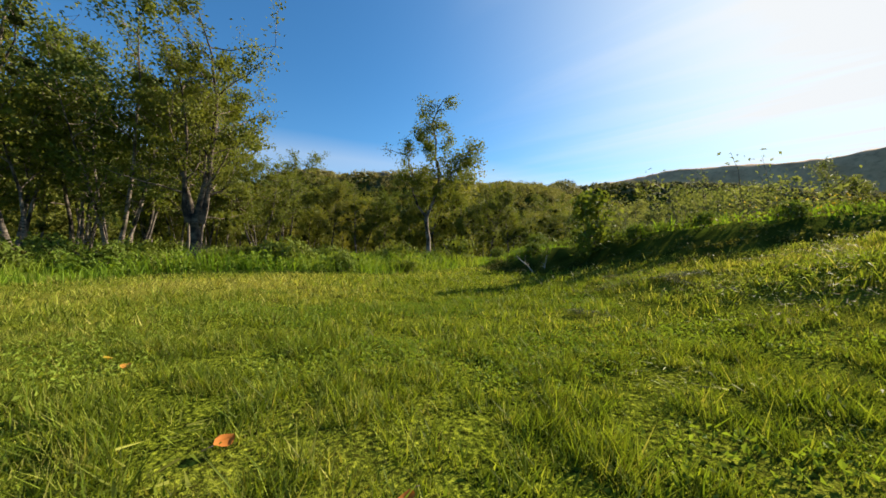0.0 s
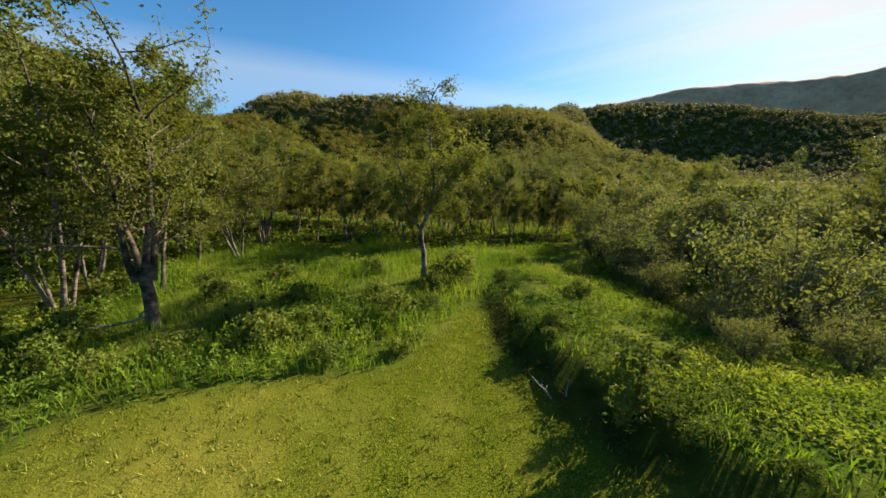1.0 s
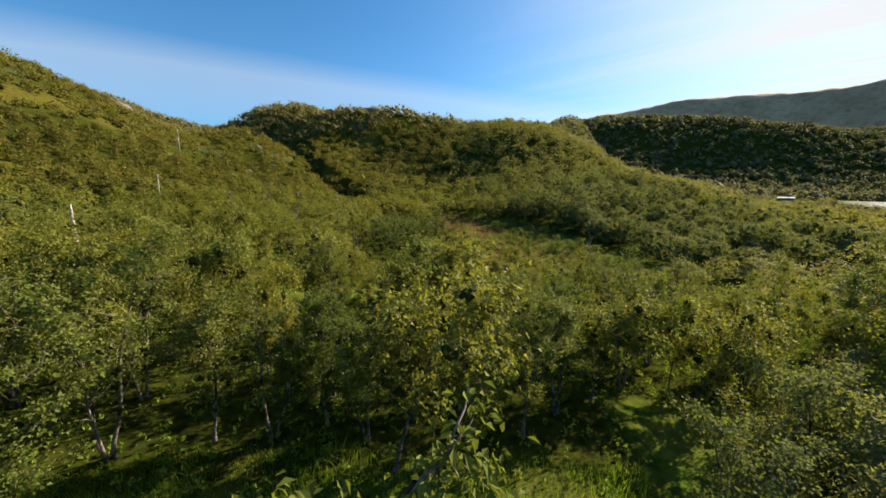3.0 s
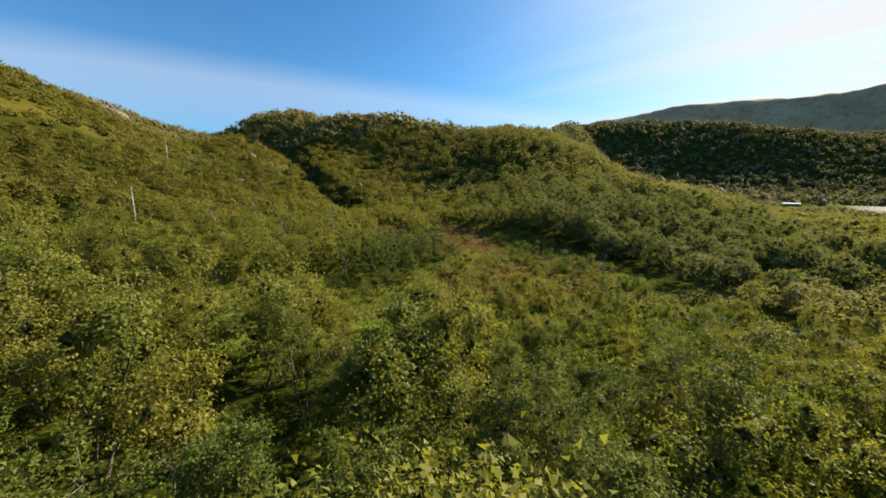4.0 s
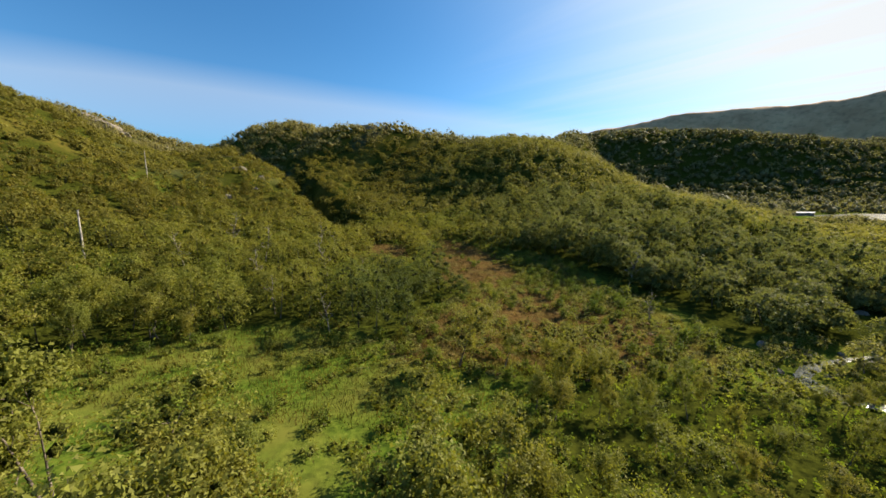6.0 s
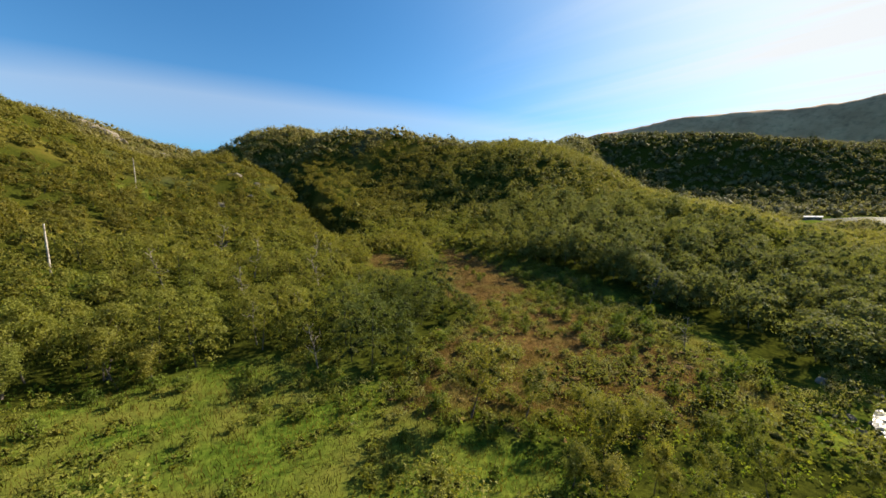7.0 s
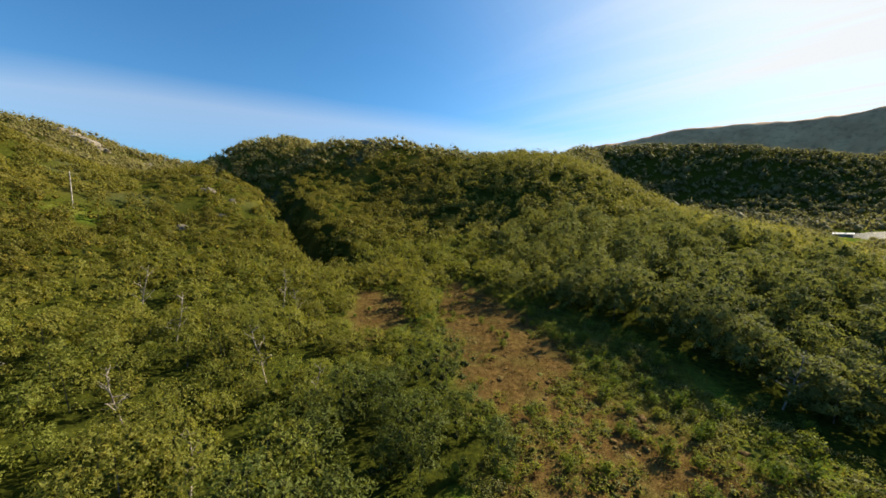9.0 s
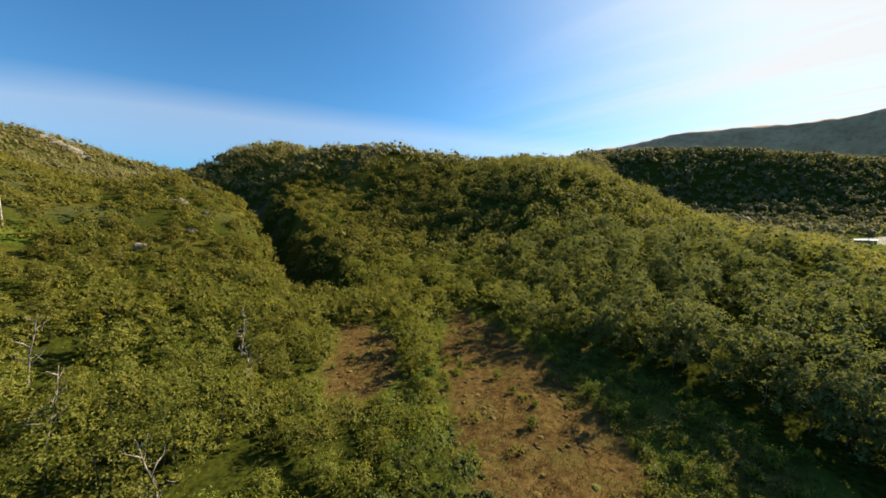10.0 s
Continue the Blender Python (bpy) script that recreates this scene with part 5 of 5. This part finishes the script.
for k, (x, y, s, up) in enumerate(SPOTS):
    stone = new("rock", rock_meshes[k % 4])
    tagged(stone, "weathered outcrop of rock among hillside brush" if s > 1.0 else "grey rounded rock beside the stream", "rock", "rocks of the hillside" if s > 1.0 else "rocks of the stream")
    stone.matrix_basis = at(x, y, 83 * k, s, 0.15 * s) @ Matrix.Diagonal((1, 1, 0.6 + up, 1))


# ---- the cabin far off ----
def boxed(x0, x1, y0, y1, z0, z1):
    v = np.array([(x, y, z) for x in (x0, x1) for y in (y0, y1) for z in (z0, z1)], float)
    return v, np.array([(0, 1, 3, 2), (4, 6, 7, 5), (0, 4, 5, 1), (2, 3, 7, 6), (0, 2, 6, 4), (1, 5, 7, 3)])


def cabin(x, y, turn_deg):
    base = tagged(new("cabin"), "low dark timber cabin with pale sheet-metal roof", "cabin")
    walls, gables = Soup(), Soup()
    for b in ((-5.2, 5.2, -2.7, -2.5, -1.5, 2.4), (-5.2, 5.2, 2.5, 2.7, -1.5, 2.4), (-5.2, -5.0, -2.5, 2.5, -1.5, 2.4), (5.0, 5.2, -2.5, 2.5, -1.5, 2.4)):
        walls.add(*boxed(*b))
    for gx_ in (-5.2, 5.0):
        v = np.array([(gx_, -2.7, 2.4), (gx_, 2.7, 2.4), (gx_, 0, 3.27), (gx_ + 0.2, -2.7, 2.4), (gx_ + 0.2, 2.7, 2.4), (gx_ + 0.2, 0, 3.27)])
        gables.add(v, np.array([(0, 1, 2), (5, 4, 3), (0, 2, 5), (0, 5, 3), (1, 4, 5), (1, 5, 2)]))
    part("wall", walls.mesh("wall", WALL_PAINT), base)
    part("gable", gables.mesh("gable", WALL_PAINT), base)
    for side in (-1, 1):
        v = np.array([(ex, side * ey, ez) for ex in (-5.7, 5.7) for ey, ez in ((0, 3.3), (0, 3.4), (3.2, 2.34), (3.2, 2.44))])
        roof = Soup()
        roof.add(v, np.array([(0, 1, 5, 4), (2, 6, 7, 3), (1, 3, 7, 5), (0, 4, 6, 2), (0, 2, 3, 1), (4, 5, 7, 6)]))
        for q in range(12):
            rx = -5.5 + q
            w, f = boxed(rx - 0.03, rx + 0.03, 0.05, 3.18, 0, 0.06)
            w[:, 2] += 3.4 - np.abs(w[:, 1]) * 0.3
            w[:, 1] *= side
            roof.add(w, f)
        part("roof_slope", roof.mesh("roof_slope", ROOF_METAL), base, "pale ribbed roof sheet")
    for wx in (-3.2, 0.2, 3.4):
        frame_bars = Soup()
        for b in ((wx - 0.55, wx + 0.55, -2.76, -2.70, 0.95, 1.05), (wx - 0.55, wx + 0.55, -2.76, -2.70, 1.85, 1.95), (wx - 0.55, wx - 0.45, -2.76, -2.70, 1.05, 1.85), (wx + 0.45, wx + 0.55, -2.76, -2.70, 1.05, 1.85)):
            frame_bars.add(*boxed(*b))
        window = part("window_frame", frame_bars.mesh("window_frame", ROOF_METAL), base, "pale window frame")
        glass = Soup()
        glass.add(*boxed(wx - 0.45, wx + 0.45, -2.73, -2.705, 1.05, 1.85))
        part("pane", glass.mesh("pane", GLASS), window, "dark window pane")
    flue = Soup()
    flue.add(*boxed(1.2, 1.7, -0.25, 0.25, 3.1, 4.1))
    part("chimney", flue.mesh("chimney", ROCK), base, "grey stone chimney")
    base.matrix_basis = at(x, y, turn_deg)


cabin(297, 340, -48)


# ---- small things on and round the lawn ----
def fallen_leaf(x, y, turn_deg, size, material, label):
    """A broad curled leaf with a stalk."""
    k = np.linspace(0, 1, 6)
    half = 0.42 * np.sin(np.pi * np.clip(k, 0.02, 0.98)) ** 0.8
    v = np.concatenate([np.stack([k - 0.5, side * half, 0.10 + 0.22 * half + 0.16 * (k - 0.5) ** 2 * 4], -1) for side in (-1, 1)] + [np.stack([k - 0.5, 0 * k, 0.05 + 0.16 * (k - 0.5) ** 2 * 4], -1)])
    i = np.arange(5)
    f = np.concatenate([np.stack([i, i + 1, i + 13, i + 12], -1), np.stack([i + 12, i + 13, i + 7, i + 6], -1)])
    base = tagged(new("fallen_leaf"), label, "leaf")
    part("leaf_blade", mesh_of("leaf_blade", v * size, [f], material, True), base)
    stalk = Soup()
    stalk.add(*tube(np.array([(-0.5, 0, 0.2), (-0.75, 0.05, 0.2), (-0.95, 0.12, 0.1)]) * size, np.full(3, 0.02 * size), 4))
    part("stalk", stalk.mesh("stalk", TWIG), base)
    base.matrix_basis = at(x, y, turn_deg, sink=-0.022) @ Matrix.Rotation(0.35, 4, "X")


fallen_leaf(1.318, 3.376, 70, 0.055, FALLEN, "curled orange fallen leaf lying on the mown lawn")
fallen_leaf(0.323, 3.98, 150, 0.05, PETAL, "small yellow fallen leaf lying in the grass")
fallen_leaf(0.50, 3.90, 20, 0.045, FALLEN, "small brown-orange fallen leaf on the lawn")
fallen_leaf(1.83, 3.20, 250, 0.05, FALLEN, "dull orange fallen leaf among grass blades")


def dead_branch(m, length, girth, twigs, label, way):
    base = tagged(new("dead_branch"), label, "branch")
    line = bend((0, 0, 0), way, length, 7, 0.10, 0.0)
    stick = Soup()
    stick.add(*tube(line, np.linspace(girth, girth * 0.35, 8), 7))
    part("stem", stick.mesh("stem", DEAD, True), base)
    for q in range(twigs):
        j = 2 + q % 5
        tw = bend(line[j], unit(line[j + 1] - line[j]) + rng.normal(size=3) * 0.7 + (0, 0, 0.3), length * rng.uniform(0.2, 0.4), 4, 0.2, 0.0)
        side = Soup()
        side.add(*tube(tw, np.linspace(girth * 0.35, girth * 0.1, 5), 4))
        part("twig", side.mesh("twig", DEAD, True), base)
    base.matrix_basis = m


dead_branch(at(-8.4, 11.7, 0, sink=-0.10), 2.3, 0.06, 5, "pale dead branch leaning towards the old birch", (0.9, 0.35, 0.22))
dead_branch(at(3.45, 9.9, 0, sink=0.03), 0.55, 0.018, 6, "dry grey twigs sticking up at the bank end", (-0.4, 0.1, 0.9))
dead_branch(at(3.65, 9.8, 0, sink=0.03), 0.40, 0.014, 5, "dry grey twigs sticking up at the bank end", (0.2, 0.1, 0.9))

sapling = grow(1.25, 0.34, stems=2, girth=0.022, bare=0.10, limbs=20, twigs=4, leaf=0.10, count=1000, splay=0.16, gap=0.09)
tree_thing("birch_sapling", sapling, at(4.3, 8.9, 30), "slim bright green birch sapling on the bank", "sapling", LEAF_SHRUB, TWIG)
x, y = strewn(5.2, 6.6, 6.6, 7.3, 16, lambda x, y: line_distance(x, y, BANK) > 0.25)
weed_stuff("yellow_flowers", "yellow flower heads among the bank weeds", x, y, 0.30, 0.035, 4, PETAL)

def clippings(name, label, x, y, lift, long, tone, material=BLADE_MOWN):
    """Short cut blades that lie every way on the lawn."""
    n = len(x)
    a, z = scatter.uniform(0, 2 * np.pi, n), height(x, y) + lift
    way = np.stack([np.cos(a), np.sin(a), scatter.normal(size=n) * 0.25], -1) * scatter.uniform(0.3 * long, long, (n, 1))
    across = np.stack([-np.sin(a), np.cos(a), scatter.normal(size=n) * 0.3], -1) * scatter.uniform(0.002, 0.005, (n, 1))
    mid = np.stack([x, y, z], -1)
    v = np.stack([mid - way - across, mid - way + across, mid + way], 1).reshape(-1, 3)
    tagged(new(name, mesh_of(name, v, [np.arange(3 * n).reshape(-1, 3)], material, tone=np.repeat(tone, 3))), label, "clippings", kind="stuff")


x, y = strewn(0.2, 8.0, 3.0, 8.5, 26000, lambda x, y: inside(x, y, LAWN) & (np.sin((0.75 * x + 0.66 * y) * 4.2 + 1.2 * np.sin(0.8 * x)) + 0.8 * wave(x, y, 5.0, 93) > scatter.uniform(0.5, 1.6, len(x))))
clippings("grass_clippings", "cut grass lying in pale swaths on the lawn", x, y, scatter.uniform(0.012, 0.05, len(x)), 0.034, scatter.uniform(0.25, 0.85, len(x)))
TRACKS = [[(3.1, 6.4), (3.6, 6.2), (4.0, 6.0), (4.1, 5.8)], [(3.9, 5.9), (3.92, 5.6), (3.9, 5.4), (3.95, 5.2), (3.9, 4.9)], [(4.95, 5.6), (4.8, 5.2)], [(4.65, 5.95), (4.95, 5.7)], [(4.2, 6.5), (3.7, 6.9)], [(2.85, 5.35), (3.0, 5.1)]]
tracks = lambda x, y: np.minimum.reduce([line_distance(x, y, line) for line in TRACKS]) + 0.035 * wave(x, y, 6.0, 113)
x, y = strewn(2.4, 5.8, 4.2, 7.2, 60000, lambda x, y: tracks(x, y) < scatter.uniform(0, 0.042, len(x)))
clippings("track_cuttings", "dark cuttings strewn along the mower's tracks", x, y, scatter.uniform(0.02, 0.055, len(x)), 0.05, scatter.uniform(0, 0.7, len(x)), LEAF_DARK)
x, y = strewn(3.4, 7.0, 4.4, 7.0, 8000, lambda x, y: inside(x, y, LAWN) & (wave(x, y, 4.0, 115) + 0.6 * wave(x, y, 9.0, 117) > scatter.uniform(0.0, 1.2, len(x))))
clippings("grass_clippings", "dry brownish cuttings lying in mats near the bank", x, y, scatter.uniform(0.02, 0.06, len(x)), 0.042, scatter.uniform(0, 1, len(x)), BLADE_BOG)
x, y = strewn(-0.8, 6.0, 3.3, 6.6, 9500, lambda x, y: inside(x, y, LAWN) & (wave(x, y, 3.2, 95) > 0.1))
weed_stuff("lawn_weeds", "small broad-leaved weeds growing in the lawn", x, y, 0.045, 0.020, 6, LEAF_WEED)


# ---- bare dead trees on the slope ----
def dead_tree(m, tall, copies_of=None):
    if copies_of is not None:
        return copy_thing(copies_of, m)
    base = tagged(new("dead_tree"), "bare pale dead birch with broken limbs on the slope", "dead tree", "dead trees on the slope")
    stem = Soup()
    line = bend((0, 0, -0.2), (0.12, 0.1, 1), tall, 9, 0.10, 0.02)
    stem.add(*tube(line, np.linspace(0.085, 0.02, 10), 7))
    for q in range(9):
        j = 3 + q % 6
        limb = bend(line[j], (math.cos(2.4 * q), math.sin(2.4 * q), 0.6), rng.uniform(0.6, 1.5), 5, 0.22, 0.02)
        one = Soup()
        one.add(*tube(limb, np.linspace(0.035, 0.010, 6), 5))
        for _ in range(2):
            tw = bend(limb[rng.integers(2, 5)], rng.normal(size=3), 0.5, 3, 0.2, 0.0)
            one.add(*tube(tw, np.linspace(0.014, 0.006, 4), 3))
        part("limb", one.mesh("limb", DEAD, True), base)
    part("trunk", stem.mesh("trunk", DEAD, True), base)
    base.matrix_basis = m
    return base


first = None
for k, (x, y, s) in enumerate(((-20.5, 77, 1.0), (-24, 92, 1.2), (-31, 83, 1.1), (-17, 88, 0.9), (-38, 96, 1.3), (-28, 108, 1.2), (-44, 84, 1.2), (-22, 70.5, 0.9), (-50, 104, 1.4), (-36, 118, 1.3), (-14, 67, 0.8), (24, 74, 0.8), (30, 92, 1.2))):
    ob = dead_tree(at(x, y, 77 * k, s, tall=1.25), 3.9, first)
    first = first or ob
